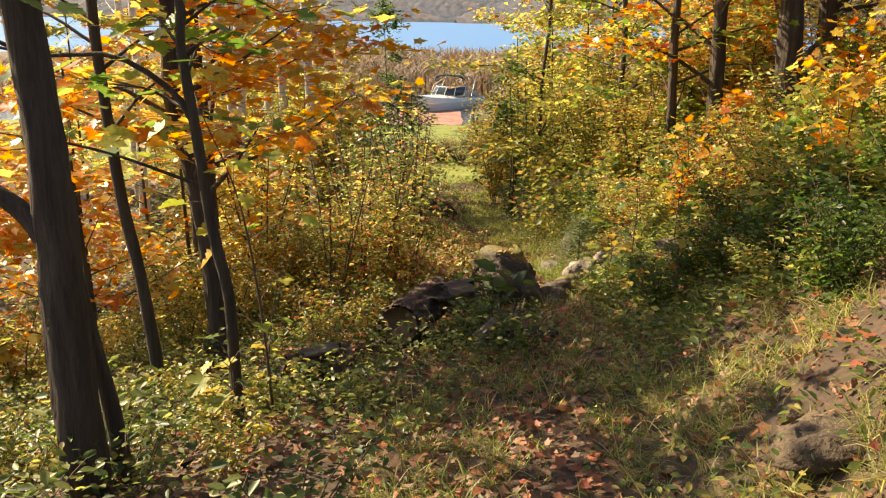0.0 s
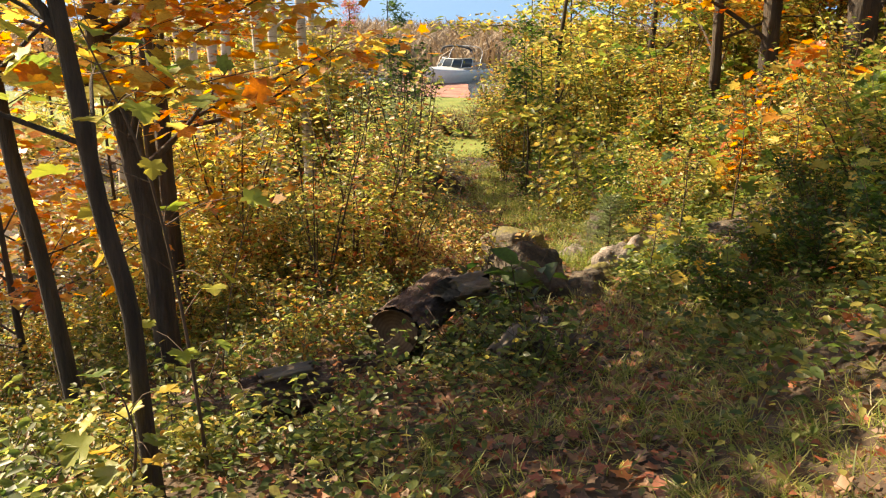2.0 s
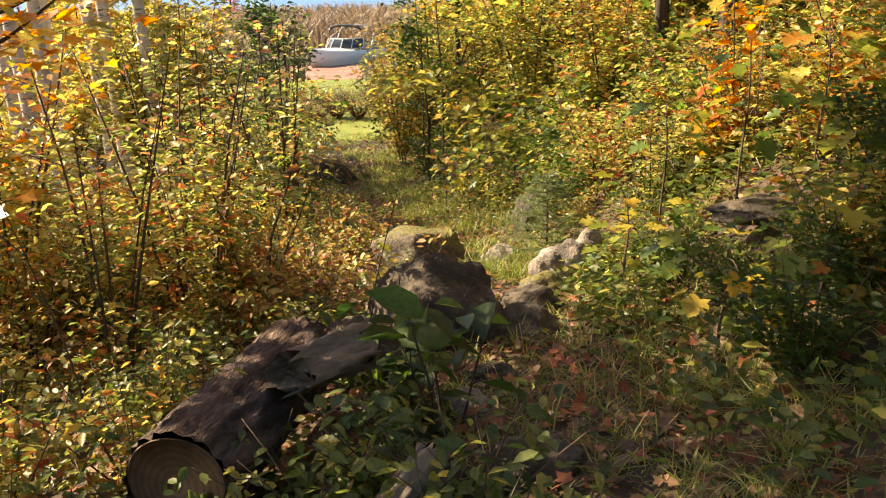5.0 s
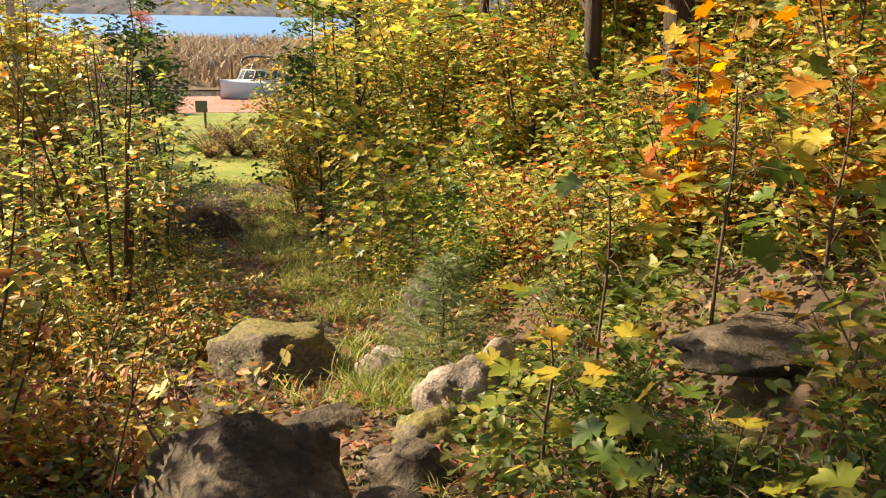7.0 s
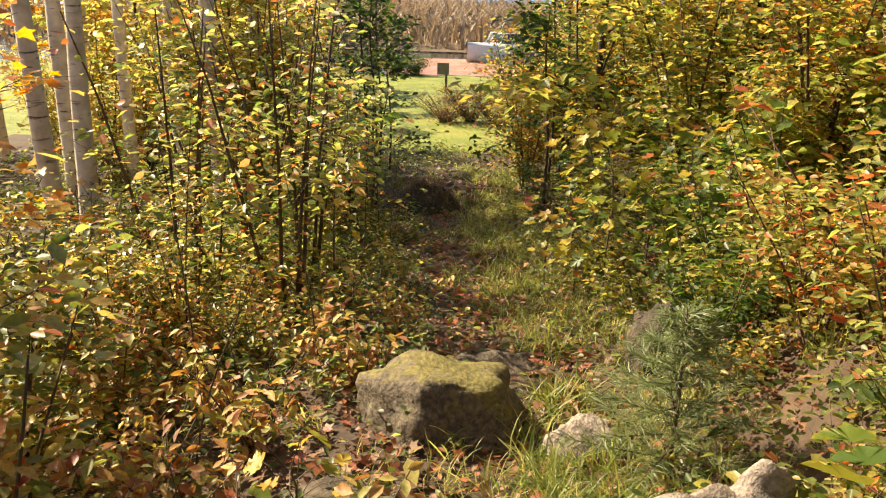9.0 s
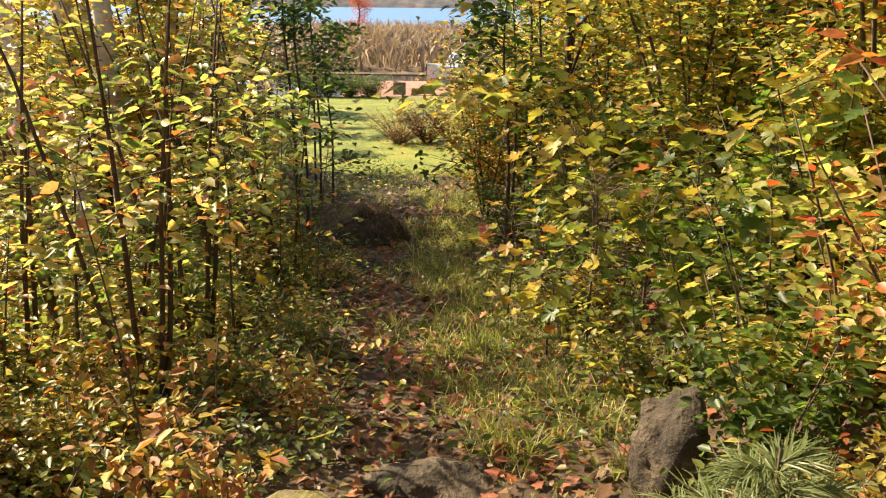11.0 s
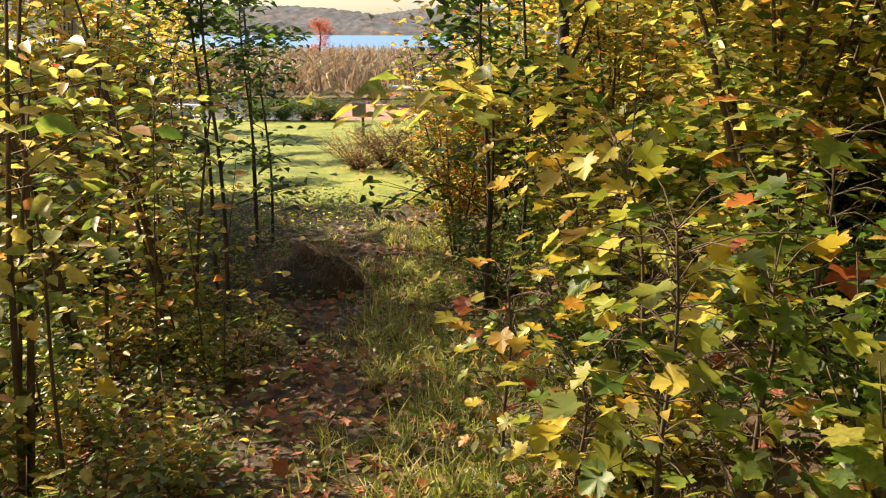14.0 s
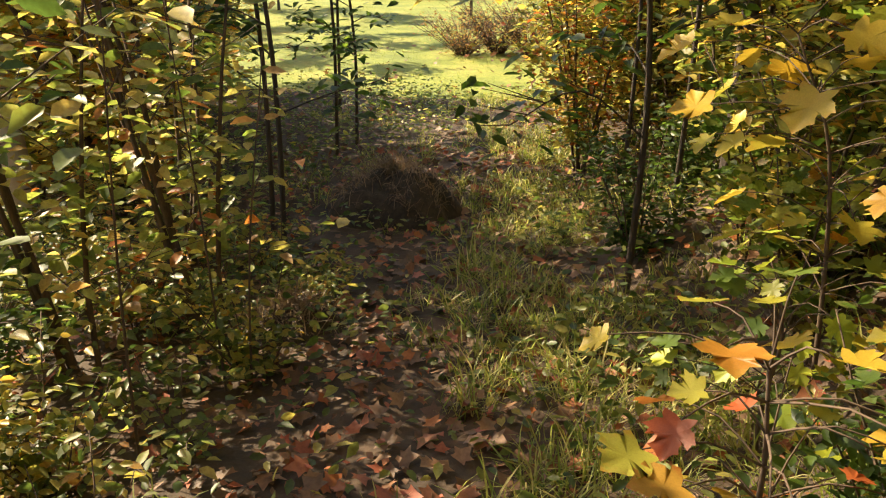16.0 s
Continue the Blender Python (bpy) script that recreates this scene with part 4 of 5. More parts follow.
# understory maples in glowing autumn colour
for bx, by, h, leaf, n in ((-3.2, 7.6, 2.2, M_ORANGE, 700), (-3.9, 9.2, 3.4, M_ORANGE, 1000), (-3.1, 10.3, 3.0, M_YELLOW, 800), (-6.2, 30.5, 5.0, M_YELLOW, 900), (-6.0, 33.6, 5.0, M_YELLOW, 900), (-6.4, 27.6, 4.4, M_ORANGE, 800), (-4.7, 7.6, 3.0, M_YELLOW, 1200), (-5.2, 10.8, 3.2, M_ORANGE, 1200), (-4.4, 12.6, 3.2, M_YELLOW, 700), (-3.0, 12.8, 2.6, M_ORANGE, 450), (-6.2, 13.5, 3.4, M_ORANGE, 1200), (-7.4, 17.5, 4.6, M_YELLOW, 900), (-4.9, 20.6, 4.2, M_YELLOW, 800), (-2.9, 19.2, 3.8, M_YELLOW, 500), (-8.6, 14.5, 4.4, M_ORANGE, 900), (-6.6, 22.4, 4.4, M_YELLOW, 800), (-6.9, 25.0, 4.2, M_ORANGE, 900), (-9.4, 26.5, 4.6, M_ORANGE, 900), (-10.5, 31.0, 5.0, M_YELLOW, 900), (-8.2, 35.0, 4.6, M_YELLOW, 700)):
    z0 = gz(bx, by)
    tree([(bx, by, z0), (bx - 0.05, by, z0 + h * 0.4), (bx - 0.12, by + 0.05, z0 + h)], 0.035, 0.012, M_BARK, leaf, "oval_far" if by > 15 else "maple_far", 0.15 if by > 15 else 0.115, n * 3 if by > 15 else n, 13, "slender understory maple with bright autumn leaves", "maple tree", first=0.25, reach=1.3, name="maple_tree", flat=0.22, spread_=0.16)

# white birches beyond the shrubs
for bx, by, br, tx in ((-2.62, 17.6, 0.115, -0.05), (-3.72, 19.0, 0.13, -0.07), (-3.26, 18.0, 0.12, -0.04), (-3.95, 16.7, 0.12, 0.02), (-4.45, 19.0, 0.09, -0.03), (-3.62, 15.5, 0.11, -0.1), (-4.8, 18.0, 0.12, -0.04), (-3.8, 20.0, 0.07, -0.14), (-2.99, 20.2, 0.1, 0.02), (-6.0, 21.0, 0.09, -0.06), (-6.6, 18.5, 0.11, 0.03), (-7.4, 20.5, 0.1, -0.05), (-5.4, 22.4, 0.1, 0.04)):
    z0 = gz(bx, by)
    tree([(bx, by, z0), (bx + tx, by, z0 + 1.4), (bx + 2 * tx, by + 0.05, z0 + 3), (bx + 3.2 * tx, by, z0 + 5)], br, 0.05, M_BIRCH, M_YELLOW, "oval_far", 0.08, 230, 12, "white-barked birch with yellow leaves", "birch tree", first=0.42, reach=1.5, top=3.0, name="birch_tree", flat=0.8, spread_=0.25)

# trunks on the bank
for bx, by, br, lx, leaf, n in ((7.2, 13.2, 0.13, 0.05, M_ORANGE, 1500), (8.2, 17.0, 0.14, 0.0, M_YELLOW, 1500), (6.6, 20.2, 0.12, 0.04, M_YELLOW, 1500), (4.3, 21.8, 0.1, 0.0, M_YELLOW, 1400), (7.6, 24.4, 0.13, 0.0, M_ORANGE, 1500), (2.9, 23.2, 0.08, 0.0, M_YELLOW, 1200), (3.74, 11.7, 0.11, -0.06, M_ORANGE, 1500), (4.2, 10.5, 0.16, -0.08, M_ORANGE, 1300), (3.3, 12.2, 0.07, -0.06, M_MAPLE, 800), (5.3, 12.0, 0.13, -0.1, M_YELLOW, 900), (6.4, 10.0, 0.14, -0.05, M_ORANGE, 800), (5.0, 8.2, 0.09, -0.08, M_MAPLE, 700), (5.8, 14.5, 0.13, 0.0, M_YELLOW, 900), (3.0, 14.8, 0.06, 0.05, M_MAPLE, 900), (2.0, 17.2, 0.05, 0.0, M_YELLOW, 800), (4.6, 17.5, 0.12, 0.05, M_YELLOW, 1000)):
    z0 = gz(bx, by)
    tree([(bx, by, z0), (bx + lx, by, z0 + 1.2), (bx + 1.6 * lx, by, z0 + 2.4)], br, br * 0.5, M_BARK, leaf, "oval_far" if by > 16 else "maple_far", 0.16 if by > 16 else 0.13, int(n * 2.6) if by > 16 else n, 14, "dark-trunked maple on the bank in autumn colour", "maple tree", first=0.2, reach=2.0, top=2.6, name="maple_tree", flat=0.35)


# slender young trees closing the view above the bank
for bx, by, h, leaf, n in ((1.75, 19.6, 3.7, M_SHRUB, 1500), (2.35, 18.4, 4.2, M_YELLOW, 1700), (3.3, 19.6, 4.6, M_YELLOW, 1700), (3.9, 16.6, 3.6, M_ORANGE, 1500), (2.7, 16.0, 3.0, M_SHRUB, 1300)):
    z0 = gz(bx, by)
    tree([(bx, by, z0), (bx + 0.04, by, z0 + h * 0.4), (bx - 0.05, by, z0 + h)], 0.03, 0.01, M_BARK, leaf, "oval_far", 0.095, n, 16, "slender young tree with small yellow-green leaves", "young tree", first=0.12, reach=1.0, name="young_tree", flat=0.8, spread_=0.16)


# thin saplings at the path's mouth
def pole_sapling(x, y, h, label, mat=None, n=260, r=0.018):
    z0 = gz(x, y)
    return tree([(x, y, z0), (x + 0.02, y, z0 + h * 0.4), (x - 0.05, y, z0 + h * 0.8), (x - 0.04, y, z0 + h)], r, 0.006, M_BARK, mat or M_GREEN, "oval", 0.1, n, 11, label, "sapling", first=0.3, reach=0.55, name="sapling", flat=0.8, spread_=0.1)


for x, y, h in ((-0.55, 17.0, 2.6), (-0.72, 17.3, 2.9), (-0.95, 19.8, 2.8), (-0.86, 20.2, 2.2), (-1.35, 21.5, 4.6), (1.4, 16.3, 2.3), (1.75, 17.4, 3.0), (1.55, 18.6, 3.2)):
    pole_sapling(x, y, h, "slim dark-stemmed sapling with green leaves", n=1500 if h > 4 else 380)


# ---- shrubs, space by space ----
ROCK_SPOTS += [(-0.1, 18.1, 1.2), (0.05, 17.2, 0.9), (1.72, 10.4, 0.7), (1.5, 9.9, 0.5), (0.8, 10.3, 0.6), (0.6, 8.0, 0.6), (0.2, 7.3, 0.5)]

def fill(key, n, x0, x1, y0, y1, margin, s0, s1, group, gap=0.35, left=None):
    done, tries = [], 0
    while len(done) < n and tries < n * 40:
        tries += 1
        x, y = rng.uniform(x0, x1), rng.uniform(y0, y1)
        d = x - path_x(y)
        if left is True and d > -2.3 and y > 17.2:
            continue
        if abs(d) < margin or (left is True and d > 0) or (left is False and d < 0) or blocked(x, y):
            continue
        if any((x - a) ** 2 + (y - b) ** 2 < gap * gap for a, b in done):
            continue
        done.append((x, y))
        place(key, x, y, rng.uniform(s0, s1), group)


fill("shrub", 22, -4.0, 0.2, 9.4, 13.0, 1.55, 0.6, 0.95, "shrubs below the path", 0.5, True)
fill("shrub", 12, -5.0, -2.0, 13, 20.5, 3.0, 0.5, 0.75, "shrubs below the path", 0.65, True)
fill("low", 34, -2.6, 0.2, 11.5, 18, 0.75, 0.5, 0.85, "low undergrowth", 0.38, True)
fill("greenbush", 8, -3.0, 0.0, 11.5, 18.5, 0.95, 0.5, 0.8, "green undergrowth", 0.4, True)
fill("shrub", 14, -4.5, -0.9, 7.6, 10, 1.6, 0.5, 0.8, "shrubs below the path", 0.45, True)
fill("low", 34, -4.0, 0.4, 6.8, 15, 0.7, 0.5, 0.85, "low undergrowth", 0.35, True)
fill("dry", 22, -1.6, 0.7, 8.8, 12.6, 0.55, 0.55, 0.9, "low undergrowth", 0.28, True)
fill("low", 20, -4.5, -0.9, 3.2, 7, 1.0, 0.5, 0.8, "low undergrowth", 0.4, True)
fill("herbplant", 70, -3.5, 0.6, 2.6, 9, 0.35, 0.7, 1.2, "woodland herbs", 0.2, True)
fill("herbplant", 50, -2.0, 0.6, 11, 17, 0.6, 0.7, 1.1, "woodland herbs", 0.22, True)

# thin-stemmed hedge beside the lower path, and the thicket that shades the stones
fill("slim", 8, -1.3, -0.3, 12.6, 16.8, 1.1, 0.95, 1.2, "shrubs below the path", 0.5, True)
for x, y, s in ((-2.0, 17.9, 1.3), (-2.5, 18.9, 1.35), (-2.95, 18.2, 1.25), (-2.9, 20.3, 1.25), (-3.2, 21.6, 1.35), (-3.4, 22.8, 1.35), (-3.9, 20.9, 1.3)):
    place("tall", x, y, s, "shrubs below the path")
for x, y, s in ((-2.3, 10.4, 1.0), (-2.8, 11.6, 1.0)):
    place("tall", x, y, s, "shrubs below the path")
for x, y, s in ((-0.75, 9.35, 0.95), (-0.95, 9.9, 1.0), (-1.2, 9.0, 0.9)):
    place("slim", x, y, s, "shrubs below the path")
fill("maple", 22, 1.5, 4.2, 12.2, 16.4, 1.1, 0.55, 0.9, "young maples on the bank", 0.36, False)
fill("maple", 9, 2.2, 5.4, 5.4, 9, 1.7, 0.6, 0.95, "young maples on the bank", 0.5, False)
fill("mapleorange", 10, 2.4, 5.6, 5.0, 9.4, 1.9, 0.7, 1.05, "young maples on the bank", 0.5, False)
fill("bank", 12, 2.6, 5.2, 5.6, 8.5, 1.9, 0.5, 0.8, "shrubs on the bank", 0.45, False)
fill("low", 20, 2.0, 5.2, 4.6, 9, 1.6, 0.5, 0.85, "low undergrowth", 0.35, False)
fill("maple", 9, 2.6, 5.5, 5.2, 9, 2.0, 0.5, 0.8, "young maples on the bank", 0.5, False)
fill("greenbush", 16, 2.0, 4.4, 4.2, 7.6, 1.3, 0.4, 0.7, "green undergrowth", 0.4, False)
fill("low", 16, 1.9, 4.4, 4.0, 7.6, 1.3, 0.5, 0.85, "low undergrowth", 0.4, False)
fill("greenbush", 12, 1.6, 4.0, 6.6, 9.2, 0.9, 0.35, 0.6, "green undergrowth", 0.35, False)
fill("bank", 20, 1.7, 4.2, 9.9, 12.8, 1.05, 0.55, 0.9, "shrubs on the bank", 0.42, False)
fill("bank", 12, 2.6, 5.0, 7.6, 10, 1.6, 0.6, 0.9, "shrubs on the bank", 0.42, False)
fill("tall", 12, -9.5, -3.2, 19.5, 23.0, 3.0, 0.7, 1.0, "shrubs below the path", 0.6)
fill("shrub", 26, 1, 5.5, 12.5, 21, 1.2, 0.7, 1.05, "shrubs on the bank", 0.5, False)
fill("tallgreen", 30, 1.5, 6, 12.5, 22, 1.4, 0.7, 1.05, "shrubs on the bank", 0.55, False)
fill("maple", 26, 1.5, 5.5, 8.5, 17, 1.5, 0.5, 0.85, "young maples on the bank", 0.45, False)
fill("mapleorange", 16, 2.2, 6, 7.6, 14, 1.6, 0.6, 1.0, "young maples on the bank", 0.5, False)
fill("low", 34, 1, 4.5, 7.2, 17, 0.6, 0.55, 0.95, "low undergrowth", 0.35, False)
fill("greenbush", 20, 1, 4, 10.5, 18, 0.7, 0.45, 0.8, "green undergrowth", 0.38, False)
fill("shrub", 10, 3.2, 6, 4.5, 9, 2.6, 0.5, 0.8, "shrubs on the bank", 0.6, False)
fill("herbplant", 60, 1, 4.5, 7, 16, 0.65, 0.6, 1.0, "woodland herbs", 0.22, False)
for x, y, s in ((1.35, 20.4, 0.9), (1.5, 21.6, 1.0), (1.25, 19.3, 0.8), (1.6, 22.6, 1.15), (2.2, 21.2, 1.2), (2.7, 22.6, 1.3), (2.0, 19.6, 1.0), (3.4, 21.6, 1.2)):
    place("tallgreen", x, y, s, "shrubs on the bank")
for x, y, s in ((0.5, 6.5, 1.5), (0.62, 6.35, 1.3), (0.35, 6.75, 1.4), (0.3, 7.6, 1.2)):
    place("herbplant", x, y, s * 0.75, "woodland herbs")
for x, y, s in ((0.55, 7.2, 1.3), (0.42, 7.5, 1.1), (0.3, 7.7, 1.0)):
    place("weed", x, y, s, "broad-leaved weeds")


# ---- uncountable ground plants ----
def scatter(n, x0, x1, y0, y1, keep):
    x, y = rng.uniform(x0, x1, n), rng.uniform(y0, y1, n)
    k = keep(x, y, x - path_x(y)) > rng.uniform(0, 1, n)
    for a, b, r in ROCK_SPOTS[:STONES]:
        k &= (x - a) ** 2 + (y - b) ** 2 > (0.75 * r) ** 2
    x, y = x[k], y[k]
    return np.stack([x, y, ground_z(x, y)], 1)


def stuff(name, me, label, cat):
    return tagged(new(name, me), label, cat, kind="stuff")


def cover(n, x0, x1, y0, y1, size, kind="oval"):
    P = scatter(n, x0, x1, y0, y1, lambda x, y, d: np.where(np.abs(d) < 0.4, np.where(y > 10.5, 0.4, 0.15), 0.85) * (0.35 + 0.65 * (wave(x, y, 1.6, 8) > -0.1)) * np.where((d > 0) & (d < 2.2) & (y < 7), 0.45, 1))
    P[:, 2] += rng.uniform(0.03, 0.26, len(P)) * np.clip(np.abs(P[:, 0] - path_x(P[:, 1])) * 1.5, 0.25, 1)
    return leaves(P, size, kind, (-0.35, 0.25))


stuff("ground_cover", mesh_from("ground_cover", *join([cover(52000, -3.5, 4.5, 0.6, 12, 0.048), cover(38000, -3.5, 4.5, 12, 23, 0.055), cover(15000, 1.4, 5.5, 4.8, 10, 0.075), cover(16000, -7, -3.5, 3, 23, 0.085, "oval_far"), cover(9000, 4.5, 7.5, 3, 23, 0.085, "oval_far")]), M_HERB), "low green and yellowing leafy ground cover", "undergrowth")


def litter(n, x0, x1, y0, y1, size, kind, keep=0.5):
    P = scatter(n, x0, x1, y0, y1, lambda x, y, d: np.where(np.abs(d) < 0.6, 0.95, keep) * np.where(y > 22.4, 0.35, 1))
    P[:, 2] += rng.uniform(0.006, 0.04, len(P))
    return leaves(P, size, kind, (-0.5, 0.5), 0.45)


stuff("fallen_leaves", mesh_from("fallen_leaves", *join([litter(15000, -2.5, 3.5, 0.4, 9, 0.055, "maple_far", 0.55), litter(6500, -1.5, 3, 9, 20, 0.065, "maple_far", 0.6), litter(9000, -6, 6.5, 2, 27, 0.08, "maple_far", 0.6), litter(26000, -3, 4, 0.4, 16, 0.038, "oval_far", 0.9)]), M_LITTER), "fallen red, orange and brown maple leaves", "leaf litter")


def grass(name, tufts, per, length, keep, area, mat, label, lean=(0.75, 1.45), r=0.05):
    Q = scatter(tufts, *area, keep)
    length = np.repeat(rng.uniform(0.6, 1.35, len(Q)) * length, per)
    Q = np.repeat(Q, per, 0) + np.concatenate([rng.normal(0, r, (len(Q) * per, 2)), np.full((len(Q) * per, 1), -0.005)], 1)
    V, F = leaves(Q, length, "blade", lean, 0.4)
    return stuff(name, mesh_from(name, V, F, mat), label, "grass")


grass("grass_bank", 4600, 22, 0.125, lambda x, y, d: np.where((np.abs(d - 0.3) < 0.2) & (y < 5), 0.15, 1) * np.where((d > 0.1) & (d < 2.6), 1, np.where(d < -0.7, 0.05, 0.7)) * np.clip((9.0 - y) / 1.5, 0.15, 1) * (wave(x, y, 2.6, 14) > -0.5), (-1.0, 4.2, 0.4, 9.2), M_GRASS, "tufted green and straw-coloured grass on the bank", r=0.03, lean=(-0.1, 1.15))
grass("grass_path", 6500, 16, 0.14, lambda x, y, d: np.where(np.abs(d - 0.35) < 0.55, 0.95, 0.3) * np.where(d < 0, 0.35, 1) * (wave(x, y, 2.4, 15) > -0.2), (-1.6, 3.2, 8.2, 22.8), M_GRASS, "green grass along the shaded path", lean=(0.3, 1.35), r=0.04)
grass("lawn_grass", 6500, 4, 0.07, lambda x, y, d: np.clip((y - 22) / 1.2, 0, 1) * np.clip((40 - y) / 12, 0.35, 1), (-11, 6, 22, 38.8), M_LAWNGRASS, "short sunlit mown lawn grass", lean=(0.5, 1.4), r=0.09)

grass("grass_tussock", 260, 26, 0.16, lambda x, y, d: np.clip(1.2 - np.hypot((x - 1.42) / 0.3, (y - 10.0) / 0.7), 0, 1) + np.clip(1.1 - np.hypot((x - 1.5) / 0.3, (y - 11.2) / 0.4), 0, 1), (1.0, 1.9, 9.2, 11.7), M_GRASS, "pale sunlit grass tussock between the stones", lean=(0.1, 1.2), r=0.03)

# marsh beyond the channel
P = scatter(26000, -38, 34, 52.2, 112, lambda x, y, d: np.clip(1.3 - (y - 52) / 60, 0.35, 1))
reed_h = 1.55 + 0.45 * wave(P[:, 0], P[:, 1], 0.35, 19)
V, F = leaves(P, reed_h, "reed", (1.15, 1.55), 0.6)
c = np.repeat(P, 5, 0)
V[:, :2] = c[:, :2] + (V[:, :2] - c[:, :2]) * 2.2
stuff("marsh_reeds", mesh_from("marsh_reeds", V, F, M_REED), "dry brown reeds filling the marsh", "reeds")


def bare_bush(x, y, w, h, n, mat, label, leafmat=None, nleaf=0, size=0.05, name="bush"):
    e = base_empty(name, x, y, gz(x, y))
    (V, F), S = grow_stems(n, h, w / h * 0.55, r0=0.006, twigs=5)
    tagged(part("stem_thicket", mesh_from("stem_thicket", V, F, mat), e), kind="stuff")
    if nleaf:
        tagged(part("foliage", mesh_from("foliage", *leaves(scatter_round(S, nleaf, 0.12), size, "oval"), leafmat), e), kind="stuff")
    return tagged(e, label, "bush")


for x, y, w, h, n in ((-0.5, 26.3, 1.7, 0.75, 90), (0.05, 26.6, 1.5, 0.9, 90), (0.6, 26.2, 1.5, 0.95, 90), (1.2, 26.6, 1.4, 1.05, 80)):
    bare_bush(x, y, w, h, n, M_TWIG, "grey-brown twiggy bush on the lawn", M_BROWN, 1100, 0.045)
bare_bush(1.5, 27.0, 1.2, 0.9, 30, M_TWIG, "dark green bush on the lawn", M_GREEN, 1800, 0.06)
for x in (-5.0, -4.2, -3.4, -2.7):
    bare_bush(x, 38.3, 1.3, 0.8, 30, M_TWIG, "dark low bush at the water's edge", M_GREEN, 2200, 0.07)
tree([(-8.2, 74, -3.4), (-8.2, 74, -2), (-8.1, 74, -0.8)], 0.08, 0.03, M_BARK, leaf_material("red_marsh_leaf", [(0, (0.5, 0.2, 0.12)), (1, (0.35, 0.09, 0.06))]), "oval", 0.14, 1500, 14, "small reddish tree in the marsh", "tree", first=0.2, reach=0.9, top=1.0, flat=0.9, spread_=0.2)


# ---- small spruce in the bank ----
def spruce(x, y, h, label):
    e = base_empty("spruce_seedling", x, y, gz(x, y))
    tubes, P, yaw = [tube(np.array([(0, 0, -0.05), (0.01, 0, h * 0.5), (0, 0, h)]), (0.012, 0.008, 0.002), 6)], [], []
    for k in range(48):
        z = h * (0.06 + 0.92 * k / 48)
        a, L = k * 2.4 + rng.normal(0, 0.2), 0.46 * (1 - k / 52) * rng.uniform(0.8, 1.15)
        Q = np.array([0, 0, z]) + np.linspace(0, 1, 6)[:, None] * np.array([np.cos(a), np.sin(a), 0.25]) * L
        tubes.append(tube(Q, np.linspace(0.004, 0.001, 6), 3))
        for q in spline(Q, 16)[2:]:
            for s in (-1, 1):
                P += [q] * 4
                yaw += [a + s * rng.uniform(0.2, 1.2) for _ in range(4)]
    part("stem", mesh_from("stem", *join(tubes), M_TWIG), e)
    V, F = leaves(np.array(P), 0.065, "reed", (-0.2, 0.6), 0.6, np.array(yaw))
    c = np.repeat(np.array(P), 5, 0)
    part("needles", mesh_from("needles", c + (V - c) * [1.3, 1.3, 1.15], F, M_NEEDLE), e)
    return tagged(e, label, "spruce")


spruce(1.72, 10.4, 0.74, "small pale green spruce seedling in the bank")


# ---- sign on the lawn ----
def box(bm, x0, x1, y0, y1, z0, z1, bev=0.0):
    m = bmesh.ops.create_cube(bm, size=1, matrix=Matrix.LocRotScale(((x0 + x1) / 2, (y0 + y1) / 2, (z0 + z1) / 2), None, (x1 - x0, y1 - y0, z1 - z0)))
    if bev:
        es = list({e for v in m["verts"] for e in v.link_edges})
        bmesh.ops.bevel(bm, geom=es, offset=bev, segments=2, affect="EDGES")


def bm_mesh(name, bm, mat):
    me = bpy.data.meshes.new(name)
    bm.to_mesh(me)
    bm.free()
    me.materials.append(mat)
    return me


def lawn_sign(x, y):
    e = base_empty("lawn_sign", x, y, gz(x, y))
    bm = bmesh.new()
    box(bm, 0.06, 0.13, 0.0, 0.07, -0.2, 0.72, 0.008)
    part("post", bm_mesh("post", bm, M_POST), e, "dark wooden post")
    bm = bmesh.new()
    box(bm, -0.18, 0.18, -0.03, -0.002, 0.5, 0.85, 0.006)
    part("board", bm_mesh("board", bm, M_SIGN), e, "blank grey-brown back of the board")
    return tagged(e, "small weathered board on a post in the lawn", "sign")


lawn_sign(-1.15, 33)


